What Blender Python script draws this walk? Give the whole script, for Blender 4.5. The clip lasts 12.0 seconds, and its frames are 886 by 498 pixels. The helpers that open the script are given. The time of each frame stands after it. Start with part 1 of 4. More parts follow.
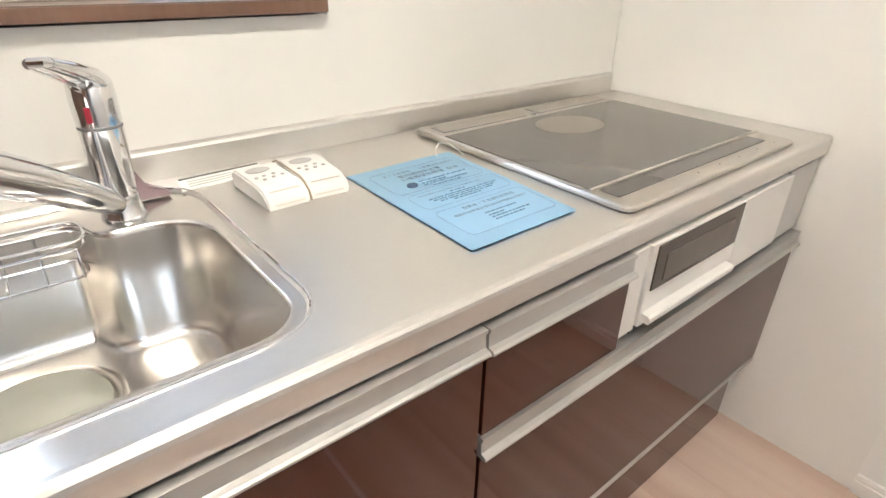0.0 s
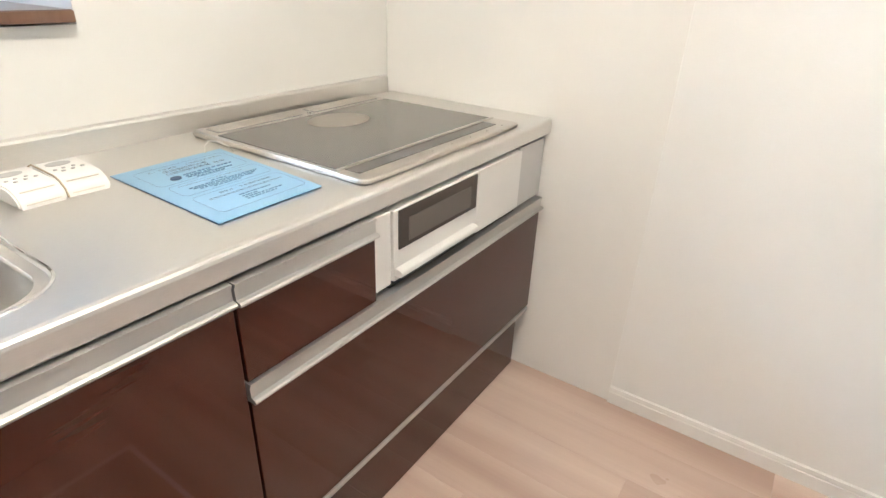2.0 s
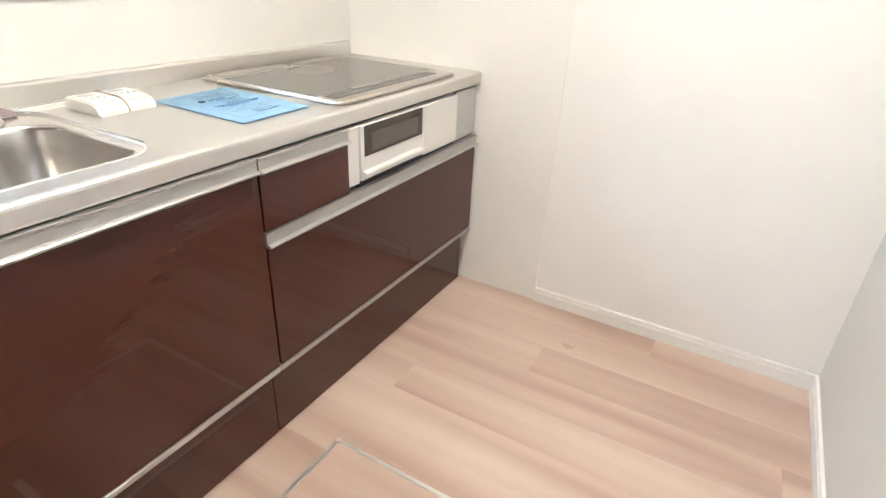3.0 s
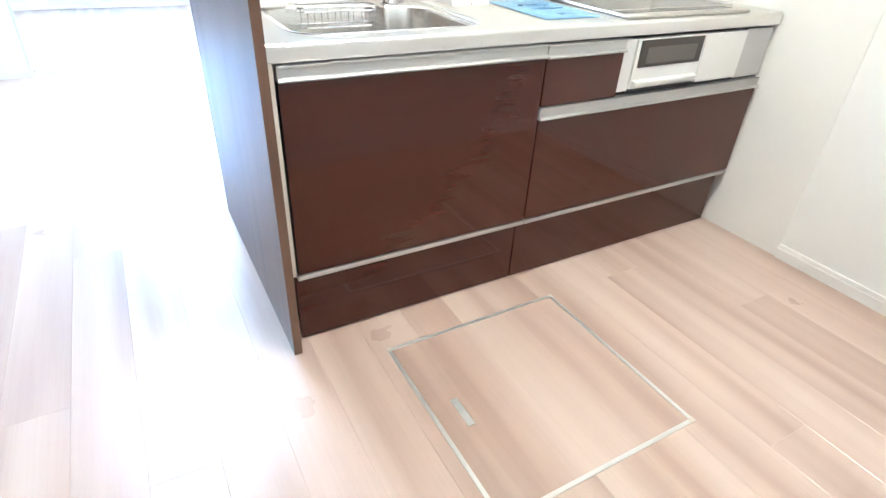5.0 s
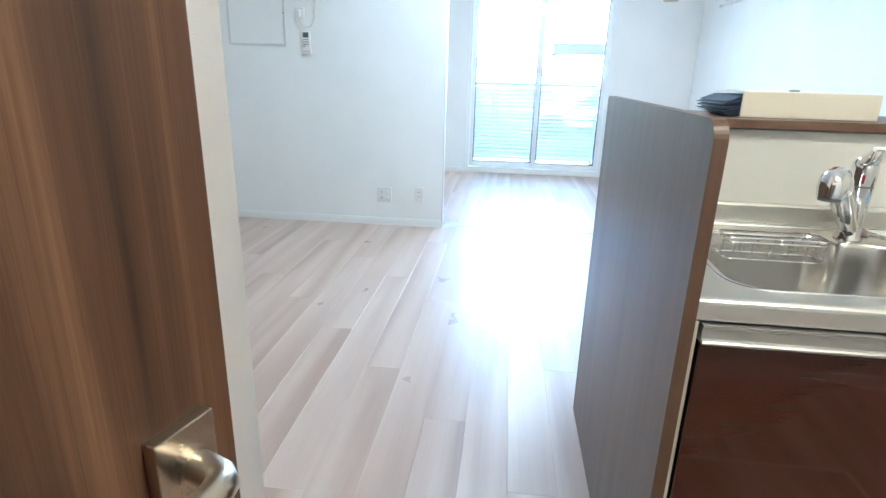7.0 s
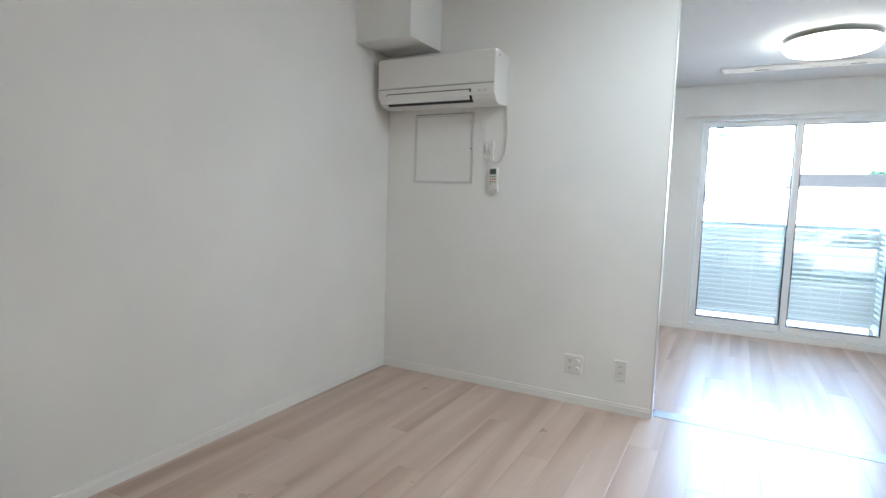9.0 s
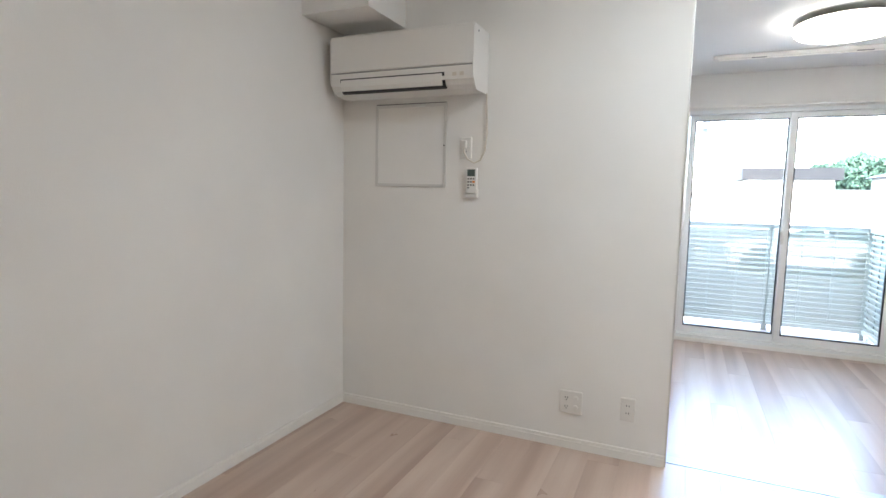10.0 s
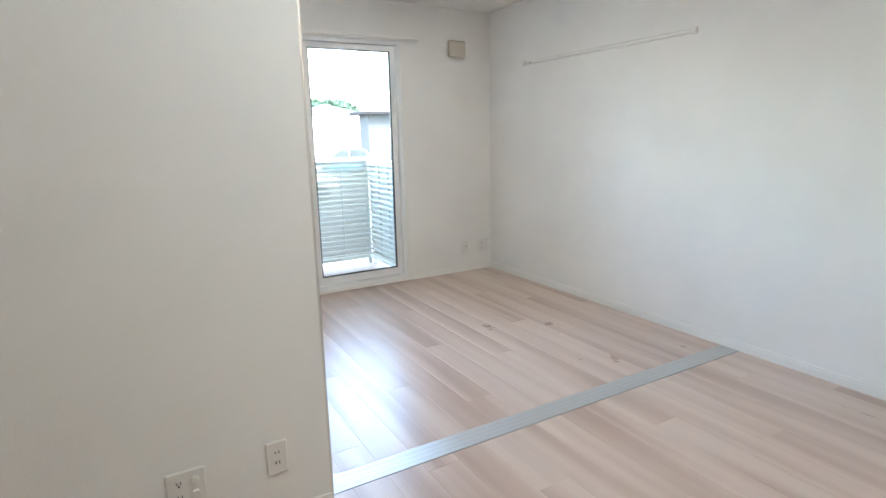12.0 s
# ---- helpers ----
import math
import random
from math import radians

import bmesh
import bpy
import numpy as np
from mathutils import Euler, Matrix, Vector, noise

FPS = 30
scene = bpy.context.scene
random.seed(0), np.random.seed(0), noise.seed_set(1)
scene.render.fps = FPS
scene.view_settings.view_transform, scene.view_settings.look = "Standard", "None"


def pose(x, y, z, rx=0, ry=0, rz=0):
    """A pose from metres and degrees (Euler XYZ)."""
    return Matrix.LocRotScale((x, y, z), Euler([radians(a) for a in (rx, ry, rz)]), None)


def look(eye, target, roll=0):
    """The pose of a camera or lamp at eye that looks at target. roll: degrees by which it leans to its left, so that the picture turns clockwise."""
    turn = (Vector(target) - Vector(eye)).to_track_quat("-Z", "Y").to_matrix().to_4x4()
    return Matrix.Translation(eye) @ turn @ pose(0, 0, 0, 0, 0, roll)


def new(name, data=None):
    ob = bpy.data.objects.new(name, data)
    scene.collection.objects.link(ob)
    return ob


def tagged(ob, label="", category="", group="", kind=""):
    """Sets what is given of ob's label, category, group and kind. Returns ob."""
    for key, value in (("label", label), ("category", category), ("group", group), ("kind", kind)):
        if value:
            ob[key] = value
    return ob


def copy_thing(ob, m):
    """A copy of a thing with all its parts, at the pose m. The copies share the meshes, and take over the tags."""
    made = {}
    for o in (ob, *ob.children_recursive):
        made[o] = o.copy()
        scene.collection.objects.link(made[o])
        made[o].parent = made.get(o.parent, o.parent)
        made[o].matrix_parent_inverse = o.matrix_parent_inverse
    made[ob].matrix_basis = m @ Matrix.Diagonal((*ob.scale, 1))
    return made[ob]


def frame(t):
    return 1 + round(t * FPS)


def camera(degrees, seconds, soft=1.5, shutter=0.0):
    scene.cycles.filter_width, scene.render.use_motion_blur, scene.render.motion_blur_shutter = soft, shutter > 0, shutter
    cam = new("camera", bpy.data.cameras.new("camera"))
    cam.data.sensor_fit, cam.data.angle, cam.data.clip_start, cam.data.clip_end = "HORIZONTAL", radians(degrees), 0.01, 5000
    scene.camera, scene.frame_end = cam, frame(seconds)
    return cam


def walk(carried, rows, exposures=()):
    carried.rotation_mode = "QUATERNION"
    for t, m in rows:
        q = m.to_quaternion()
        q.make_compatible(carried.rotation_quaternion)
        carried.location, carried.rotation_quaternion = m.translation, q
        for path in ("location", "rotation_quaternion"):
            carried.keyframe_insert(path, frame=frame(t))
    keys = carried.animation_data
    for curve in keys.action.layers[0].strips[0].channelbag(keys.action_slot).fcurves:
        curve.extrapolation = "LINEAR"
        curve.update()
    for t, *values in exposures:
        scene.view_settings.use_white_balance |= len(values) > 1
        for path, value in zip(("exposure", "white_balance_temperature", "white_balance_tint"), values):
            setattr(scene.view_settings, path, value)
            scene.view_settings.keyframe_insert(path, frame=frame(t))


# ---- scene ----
cam = camera(78.3, 12.0)
PATH = [
    (0, (0.396, -0.358, 1.175), (1.527, 1.0, 0.239), 1.2),
    (0.5, (0.487, -0.341, 1.172), (1.689, 0.95, 0.228), 1.3),
    (1, (0.512, -0.377, 1.172), (1.788, 0.854, 0.247), 1.5),
    (1.5, (0.483, -0.452, 1.175), (1.862, 0.681, 0.273), 1.8),
    (2, (0.389, -0.594, 1.187), (1.881, 0.397, 0.297), 2.2),
    (2.5, (0.166, -0.746, 1.183), (1.721, 0.146, 0.294), 2.2),
    (2.7, (0.096, -0.8, 1.181), (1.663, 0.057, 0.28), 2.5),
    (4.3, (-0.221, -1.078, 1.125), (0.99, 0.093, 0.047), 3.2),
    (4.5, (-0.237, -1.094, 1.127), (0.884, 0.15, 0.035), 3.5),
    (5, (-0.26, -1.211, 1.115), (0.606, 0.24, 0.045), 3.2),
    (5.5, (-0.31, -1.233, 1.139), (0.28, 0.403, 0.152), 2.7),
    (6, (-0.331, -1.224, 1.177), (0.002, 0.553, 0.322), 1.9),
    (6.5, (-0.329, -1.128, 1.202), (-0.248, 0.734, 0.473), 0.9),
    (7, (-0.336, -0.901, 1.206), (-0.544, 0.990, 0.589), 1.5),
    (7.5, (-0.283, -0.703, 1.200), (-0.778, 1.165, 0.685), 1.4),
    (7.7, (-0.261, -0.632, 1.214), (-0.861, 1.217, 0.742), 1.5),
    (9.3, (-0.555, 0.18, 1.284), (-1.502, 1.932, 1.112), 1.8),
    (9.5, (-0.624, 0.289, 1.297), (-1.553, 2.051, 1.121), 1.7),
    (10, (-0.806, 0.534, 1.333), (-1.609, 2.354, 1.13), 1.3),
    (10.5, (-0.944, 0.793, 1.321), (-1.446, 2.714, 1.08), -0.0),
    (11, (-1.153, 1.042, 1.309), (-1.243, 3.02, 1.03), -1.0),
    (11.5, (-1.239, 1.324, 1.305), (-0.813, 3.245, 0.947), -0.7),
    (12, (-1.338, 1.594, 1.341), (-0.366, 3.292, 0.929), -1.3),
]
EXPOSURES = [(0, 6.72, 5480, 9), (1.2, 6.70, 5480, 9), (2.0, 6.78, 5450, 8), (2.7, 6.92, 5420, 8), (4.5, 7.2, 4980, 2), (5.0, 7.27, 4950, 2), (5.6, 6.86, 5100, 3), (6.1, 6.72, 5200, 2), (6.5, 6.48, 5200, 1), (7.0, 6.34, 5200, -1), (7.5, 6.22, 5350, -2), (7.7, 6.16, 5400, -2), (9.3, 5.68, 6250, 7), (10.6, 5.68, 6650, 10), (11.2, 5.64, 6550, 7), (12, 5.47, 6700, 7)]
walk(cam, [(t, look(eye, target, roll)) for t, eye, target, roll in PATH], EXPOSURES)


# ---- light ----
world = bpy.data.worlds.new("sky")
scene.world = world
world.use_nodes = True
wn = world.node_tree.nodes
sky = wn.new("ShaderNodeTexSky")
sky.sky_type, sky.sun_disc = "NISHITA", False
sky.sun_elevation, sky.sun_rotation = radians(52), radians(200)
sky.dust_density, sky.air_density = 2.5, 1.0
world.node_tree.links.new(sky.outputs[0], wn["Background"].inputs[0])
wn["Background"].inputs[1].default_value = 0.15
sun = new("sun", bpy.data.lights.new("sun", "SUN"))
sun.data.energy, sun.data.angle, sun.data.color = 1.0, radians(12), (1.0, 0.96, 0.92)
sun.matrix_world = look((-5, -14, 19), (0, 0, 0))
LAMP_KITCHEN, LAMP_LIVING, LAMP_BEDROOM = 1.1, 0.62, 0.41


# ---- materials ----
def shader(name, color=(0.8, 0.8, 0.8), rough=0.5, metal=0.0, coat=0.0, ior=1.5):
    m = bpy.data.materials.new(name)
    m.use_nodes = True
    b = m.node_tree.nodes["Principled BSDF"]
    b.inputs["Base Color"].default_value = (*color, 1)
    b.inputs["Roughness"].default_value = rough
    b.inputs["Metallic"].default_value = metal
    b.inputs["Coat Weight"].default_value = coat
    b.inputs["Coat Roughness"].default_value = 0.04
    b.inputs["IOR"].default_value = ior
    return m


def node(m, kind, **values):
    n = m.node_tree.nodes.new(kind)
    for key, value in values.items():
        n.inputs[key].default_value = value
    return n


def wire(m, a, b):
    m.node_tree.links.new(a, b)


def spread(m, scale, offset=True):
    """Object coordinates, shifted at random from object to object and stretched by scale."""
    co = node(m, "ShaderNodeTexCoord")
    mp = node(m, "ShaderNodeMapping", Scale=scale)
    if offset:
        info = node(m, "ShaderNodeObjectInfo")
        mul = m.node_tree.nodes.new("ShaderNodeVectorMath")
        mul.operation = "MULTIPLY_ADD"
        comb = node(m, "ShaderNodeCombineXYZ", X=7.3, Y=11.7, Z=5.1)
        wire(m, info.outputs["Random"], mul.inputs[0])
        wire(m, comb.outputs[0], mul.inputs[1])
        wire(m, co.outputs["Object"], mul.inputs[2])
        wire(m, mul.outputs[0], mp.inputs["Vector"])
    else:
        wire(m, co.outputs["Object"], mp.inputs["Vector"])
    return mp.outputs[0]


def ramp(m, fac, stops):
    r = node(m, "ShaderNodeValToRGB")
    el = r.color_ramp.elements
    for e, (p, c) in ((el[0], stops[0]), (el[1], stops[-1])):
        e.position, e.color = p, (*c, 1)
    for p, c in stops[1:-1]:
        el.new(p).color = (*c, 1)
    wire(m, fac, r.inputs[0])
    return r.outputs[0]


def mixed(m, fac, a, b, mode="MIX"):
    n = m.node_tree.nodes.new("ShaderNodeMix")
    n.data_type, n.blend_type = "RGBA", mode
    if isinstance(fac, float):
        n.inputs[0].default_value = fac
    else:
        wire(m, fac, n.inputs[0])
    for s, v in ((6, a), (7, b)):
        if isinstance(v, tuple):
            n.inputs[s].default_value = (*v, 1)
        else:
            wire(m, v, n.inputs[s])
    return n.outputs[2]


def bump(m, height, strength, distance):
    n = node(m, "ShaderNodeBump", Strength=strength, Distance=distance)
    wire(m, height, n.inputs["Height"])
    wire(m, n.outputs[0], m.node_tree.nodes["Principled BSDF"].inputs["Normal"])


def wobble(m, rough, scale, low, high):
    """Uneven gloss: roughness between low and high."""
    n = node(m, "ShaderNodeTexNoise", Scale=scale, Detail=4.0)
    wire(m, spread(m, (1, 1, 1)), n.inputs["Vector"])
    r = node(m, "ShaderNodeMapRange")
    r.inputs["To Min"].default_value, r.inputs["To Max"].default_value = low, high
    wire(m, n.outputs["Fac"], r.inputs["Value"])
    wire(m, r.outputs[0], m.node_tree.nodes["Principled BSDF"].inputs["Roughness"])


def wood(name, dark, mid, pale, stretch, rough=0.4, coat=0.0, fine=1.0, tone=0.0, relief=0.15, fibre=0.55, figure=0.0):
    m = shader(name, mid, rough, 0, coat)
    b = m.node_tree.nodes["Principled BSDF"]
    broad = node(m, "ShaderNodeTexNoise", Scale=2.2, Detail=5.0, Roughness=0.5, Distortion=0.15)
    wire(m, spread(m, stretch), broad.inputs["Vector"])
    grain = node(m, "ShaderNodeTexNoise", Scale=14.0 * fine, Detail=7.0, Roughness=0.6, Distortion=0.1)
    wire(m, spread(m, tuple(s * (2.0 if s > 1 else 0.35) for s in stretch)), grain.inputs["Vector"])
    c1 = ramp(m, broad.outputs["Fac"], [(0.28, dark), (0.5, mid), (0.72, pale)])
    c2 = ramp(m, grain.outputs["Fac"], [(0.3, (0.74, 0.70, 0.67)), (0.6, (1, 1, 1))])
    col = mixed(m, fibre, c1, c2, "MULTIPLY")
    if figure:
        swirl = node(m, "ShaderNodeTexNoise", Scale=3.0, Detail=2.0, Roughness=0.45, Distortion=1.3)
        wire(m, spread(m, tuple(s * (1.6 if s > 1 else 1.5) for s in stretch)), swirl.inputs["Vector"])
        rings = ramp(m, swirl.outputs["Fac"], [(0.40, (1, 1, 1)), (0.445, (0.80, 0.76, 0.73)), (0.475, (1, 1, 1)), (0.53, (1, 1, 1)), (0.555, (0.86, 0.82, 0.79)), (0.60, (1, 1, 1))])
        col = mixed(m, figure, col, rings, "MULTIPLY")
    if tone:
        info = node(m, "ShaderNodeObjectInfo")
        t = ramp(m, info.outputs["Random"], [(0.0, (1 - tone, 1 - tone * 1.1, 1 - tone * 1.15)), (1.0, (1.0, 1.0, 1.0))])
        col = mixed(m, 1.0, col, t, "MULTIPLY")
    wire(m, col, b.inputs["Base Color"])
    bump(m, grain.outputs["Fac"], relief, 0.0006)
    return m


def flooring(name, dark, mid, pale):
    """Printed oak boards along y: broad soft bands, fine grain, a tone of its own for each board."""
    m = shader(name, mid, 0.3)
    b = m.node_tree.nodes["Principled BSDF"]

    def fac(scale, detail, rough, twist):
        n = node(m, "ShaderNodeTexNoise", Scale=1.0, Detail=detail, Roughness=rough, Distortion=twist)
        wire(m, spread(m, scale), n.inputs["Vector"])
        return n.outputs["Fac"]

    bands = fac((8.0, 0.55, 1), 1.6, 0.45, 0.2)
    col = ramp(m, bands, [(0.32, dark), (0.48, mid), (0.66, pale)])
    grain = fac((150.0, 4.0, 1), 3.0, 0.6, 0.1)
    col = mixed(m, 1.0, col, ramp(m, grain, [(0.35, (0.965, 0.955, 0.95)), (0.6, (1, 1, 1))]), "MULTIPLY")
    info = node(m, "ShaderNodeObjectInfo")
    col = mixed(m, 1.0, col, ramp(m, info.outputs["Random"], [(0.0, (0.94, 0.93, 0.925)), (1.0, (1, 1, 1))]), "MULTIPLY")
    wire(m, col, b.inputs["Base Color"])
    bump(m, grain, 0.03, 0.0005)
    return m


def wallpaper(name, color, scale=1.0, depth=0.0012, stretch=(1, 1, 0.8)):
    """Embossed vinyl wallpaper with a faint mottle."""
    m = shader(name, color, 0.75)
    b = m.node_tree.nodes["Principled BSDF"]
    em = node(m, "ShaderNodeTexNoise", Scale=210.0 * scale, Detail=3.0, Roughness=0.6)
    wire(m, spread(m, stretch, False), em.inputs["Vector"])
    soft = node(m, "ShaderNodeTexNoise", Scale=1.7, Detail=3.0)
    wire(m, spread(m, (1, 1, 1), False), soft.inputs["Vector"])
    dim = tuple(c * 0.95 for c in color)
    wire(m, ramp(m, soft.outputs["Fac"], [(0.35, dim), (0.65, color)]), b.inputs["Base Color"])
    bump(m, em.outputs["Fac"], 0.55, depth)
    return m


def steel(name, color, low, high, stretch, metal=1.0, relief=0.04):
    """Brushed metal: fine scratches along one way."""
    m = shader(name, color, low, metal)
    b = m.node_tree.nodes["Principled BSDF"]
    n = node(m, "ShaderNodeTexNoise", Scale=60.0, Detail=4.0, Roughness=0.7)
    wire(m, spread(m, stretch, False), n.inputs["Vector"])
    r = node(m, "ShaderNodeMapRange")
    r.inputs["To Min"].default_value, r.inputs["To Max"].default_value = low, high
    wire(m, n.outputs["Fac"], r.inputs["Value"])
    wire(m, r.outputs[0], b.inputs["Roughness"])
    wire(m, ramp(m, n.outputs["Fac"], [(0.3, tuple(c * 0.93 for c in color)), (0.7, color)]), b.inputs["Base Color"])
    bump(m, n.outputs["Fac"], relief, 0.0003)
    return m


def plastic(name, color, low=0.3, high=0.45):
    m = shader(name, color, low)
    wobble(m, low, 25.0, low, high)
    return m


def glowing(name, color, strength):
    m = shader(name, (0.9, 0.9, 0.9), 0.4)
    b = m.node_tree.nodes["Principled BSDF"]
    b.inputs["Emission Color"].default_value = (*color, 1)
    b.inputs["Emission Strength"].default_value = strength
    return m


def clear_glass(name, tint=(1, 1, 1)):
    """Thin pane: clear, with a mirror image that grows at a slant."""
    m = bpy.data.materials.new(name)
    m.use_nodes = True
    nt = m.node_tree
    nt.nodes.remove(nt.nodes["Principled BSDF"])
    clear = node(m, "ShaderNodeBsdfTransparent", Color=(*tint, 1))
    shine = node(m, "ShaderNodeBsdfGlossy", Roughness=0.01)
    fres = node(m, "ShaderNodeFresnel", IOR=1.45)
    mix = node(m, "ShaderNodeMixShader")
    wire(m, fres.outputs[0], mix.inputs[0])
    wire(m, clear.outputs[0], mix.inputs[1])
    wire(m, shine.outputs[0], mix.inputs[2])
    wire(m, mix.outputs[0], nt.nodes["Material Output"].inputs["Surface"])
    return m


WALL = wallpaper("wallpaper", (0.82, 0.805, 0.78))
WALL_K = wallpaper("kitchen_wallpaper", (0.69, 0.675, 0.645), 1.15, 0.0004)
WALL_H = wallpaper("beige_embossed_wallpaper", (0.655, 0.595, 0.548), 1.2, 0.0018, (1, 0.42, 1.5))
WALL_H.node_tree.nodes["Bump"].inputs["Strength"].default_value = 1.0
PANEL_K = wallpaper("kitchen_wall_panel", (0.80, 0.78, 0.745), 0.4, 0.0002)
PANEL_K.node_tree.nodes["Principled BSDF"].inputs["Roughness"].default_value = 0.3
CEIL = wallpaper("ceiling_paper", (0.82, 0.815, 0.80), 0.8)
TRIM = plastic("white_trim", (0.80, 0.78, 0.75), 0.35, 0.5)
FLOOR = flooring("pale_oak_flooring", (0.430, 0.308, 0.244), (0.540, 0.408, 0.335), (0.615, 0.490, 0.410))
wobble(FLOOR, 0.3, 3.0, 0.25, 0.33)
FLOOR.node_tree.nodes["Principled BSDF"].inputs["IOR"].default_value = 1.6
SUBFLOOR = shader("joint_shadow", (0.26, 0.19, 0.15), 0.8)
GLOSSWOOD = wood("dark_gloss_woodgrain", (0.0380, 0.0092, 0.0052), (0.0392, 0.0095, 0.0054), (0.0404, 0.0099, 0.0056), (0.6, 1, 20), 0.045, 0.0, 0.7, 0.0, 0.0, 0.06)
GLOSSWOOD.node_tree.nodes["Principled BSDF"].inputs["IOR"].default_value = 1.62
GLOSSWOOD.node_tree.nodes["Principled BSDF"].inputs["Specular Tint"].default_value = (1.0, 0.71, 0.64, 1)
PANELWOOD = wood("dark_brown_woodgrain_board", (0.075, 0.046, 0.035), (0.115, 0.072, 0.056), (0.15, 0.098, 0.076), (7, 7, 0.6), 0.32, 0.0, 1.0, 0.0, 0.1)
EDGEWOOD = wood("brown_edge_band", (0.115, 0.06, 0.037), (0.15, 0.082, 0.05), (0.18, 0.102, 0.065), (3, 3, 0.7), 0.4, 0.0, 1.0, 0.0, 0.1)
WALNUT = wood("walnut_door_veneer", (0.0470, 0.0205, 0.0097), (0.1187, 0.0535, 0.0269), (0.2688, 0.1414, 0.0742), (15, 15, 0.42), 0.55, 0.0, 1.7, 0.0, 0.3, 1.0, 0.55)
WORKTOP = steel("brushed_stainless_worktop", (0.74, 0.72, 0.69), 0.31, 0.40, (1.2, 12, 12))
BASIN = steel("satin_stainless_basin", (0.74, 0.715, 0.68), 0.22, 0.29, (5, 5, 5))
CHROME = shader("chrome", (0.78, 0.78, 0.79), 0.06, 1.0)
wobble(CHROME, 0.06, 40.0, 0.04, 0.1)
ALU = steel("anodised_aluminium", (0.50, 0.49, 0.475), 0.40, 0.50, (0.8, 14, 14), 0.85)
ALUFRAME = steel("aluminium_strip", (0.70, 0.69, 0.67), 0.3, 0.45, (6, 6, 6), 0.8)
TRACK = steel("grey_track_profile", (0.52, 0.525, 0.51), 0.35, 0.5, (0.8, 14, 14), 0.6)
NICKEL = steel("satin_nickel_lever", (0.55, 0.49, 0.41), 0.24, 0.34, (6, 6, 6))
CARCASS = shader("carcass_board", (0.05, 0.035, 0.028), 0.6)
CREAM = plastic("cream_filler", (0.62, 0.57, 0.5), 0.35, 0.5)
WHITE = plastic("white_plastic", (0.74, 0.72, 0.69), 0.3, 0.42)
WHITEMATT = plastic("white_steel_front", (0.62, 0.605, 0.585), 0.28, 0.4)
GREYPANEL = plastic("silver_grey_filler", (0.42, 0.41, 0.40), 0.3, 0.4)
DARK = shader("black_slot", (0.012, 0.012, 0.012), 0.5)
GREY = plastic("grey_plastic", (0.25, 0.25, 0.25), 0.4, 0.5)
SMOKED = shader("smoked_glass", (0.045, 0.034, 0.028), 0.07)
SMOKED2 = shader("smoked_glass_inner", (0.10, 0.085, 0.072), 0.12)
HOBGLASS = steel("grey_hob_glass", (0.155, 0.145, 0.13), 0.16, 0.24, (9, 9, 9), 0.35, 0.01)
HOBSTAIN = steel("pale_ring_on_hob", (0.235, 0.21, 0.175), 0.24, 0.34, (12, 12, 12), 0.25, 0.01)
HOBFRAME = steel("champagne_hob_frame", (0.60, 0.565, 0.52), 0.24, 0.34, (1.5, 10, 10))
HOBSTRIP = shader("dark_display_strip", (0.085, 0.077, 0.07), 0.18)
PAPERBLUE = plastic("sky_blue_paper", (0.50, 0.75, 0.95), 0.6, 0.75)
PAPERDARK = plastic("blue_paper_edge", (0.07, 0.22, 0.5), 0.6, 0.75)
INK = shader("ink", (0.15, 0.28, 0.46), 0.6)
INKDARK = shader("dark_ink", (0.06, 0.11, 0.22), 0.6)
PAPERWHITE = plastic("white_paper", (0.84, 0.83, 0.80), 0.55, 0.7)
STRING = shader("white_string", (0.75, 0.74, 0.7), 0.8)
RUBBER = shader("rubber_band", (0.42, 0.35, 0.25), 0.7)
DRAINGREY = plastic("grey_green_drain_lid", (0.33, 0.33, 0.285), 0.15, 0.3)
PURPLE = plastic("mauve_plastic", (0.30, 0.22, 0.24), 0.3, 0.4)
RED = shader("red_mark", (0.4, 0.02, 0.05), 0.4)
NAVYPALE = plastic("navy_page_edge", (0.04, 0.055, 0.10), 0.5, 0.7)
NAVY = plastic("navy_inner_pages", (0.02, 0.035, 0.09), 0.5, 0.7)
FOLDER = plastic("cream_folder_board", (0.76, 0.70, 0.60), 0.4, 0.55)
SASH = plastic("white_window_sash", (0.78, 0.79, 0.79), 0.3, 0.42)
GASKET = shader("black_gasket", (0.015, 0.018, 0.02), 0.5)
PANE = clear_glass("window_glass", (0.97, 0.99, 0.99))
FENCE = plastic("grey_balcony_fence", (0.38, 0.40, 0.35), 0.4, 0.5)
FENCECAP = plastic("pale_fence_cap", (0.42, 0.43, 0.42), 0.4, 0.5)
MESH = plastic("grey_mesh", (0.335, 0.35, 0.295), 0.5, 0.6)
BALCONY = plastic("pinkish_balcony_floor", (0.17, 0.12, 0.10), 0.6, 0.75)
VENT = plastic("beige_vent", (0.58, 0.52, 0.45), 0.5, 0.6)
ORANGE = shader("orange_button", (0.75, 0.25, 0.05), 0.5)
BUTTON = plastic("dark_button", (0.055, 0.055, 0.055), 0.4, 0.5)
LCD = shader("lcd_glass", (0.10, 0.125, 0.115), 0.2)
ASPHALT = plastic("grey_asphalt", (0.12, 0.12, 0.118), 0.85, 0.95)
HOUSEWHITE = plastic("white_house_render", (0.36, 0.355, 0.345), 0.7, 0.85)
HOUSEROOF = plastic("slate_roof", (0.010, 0.0105, 0.012), 0.6, 0.75)
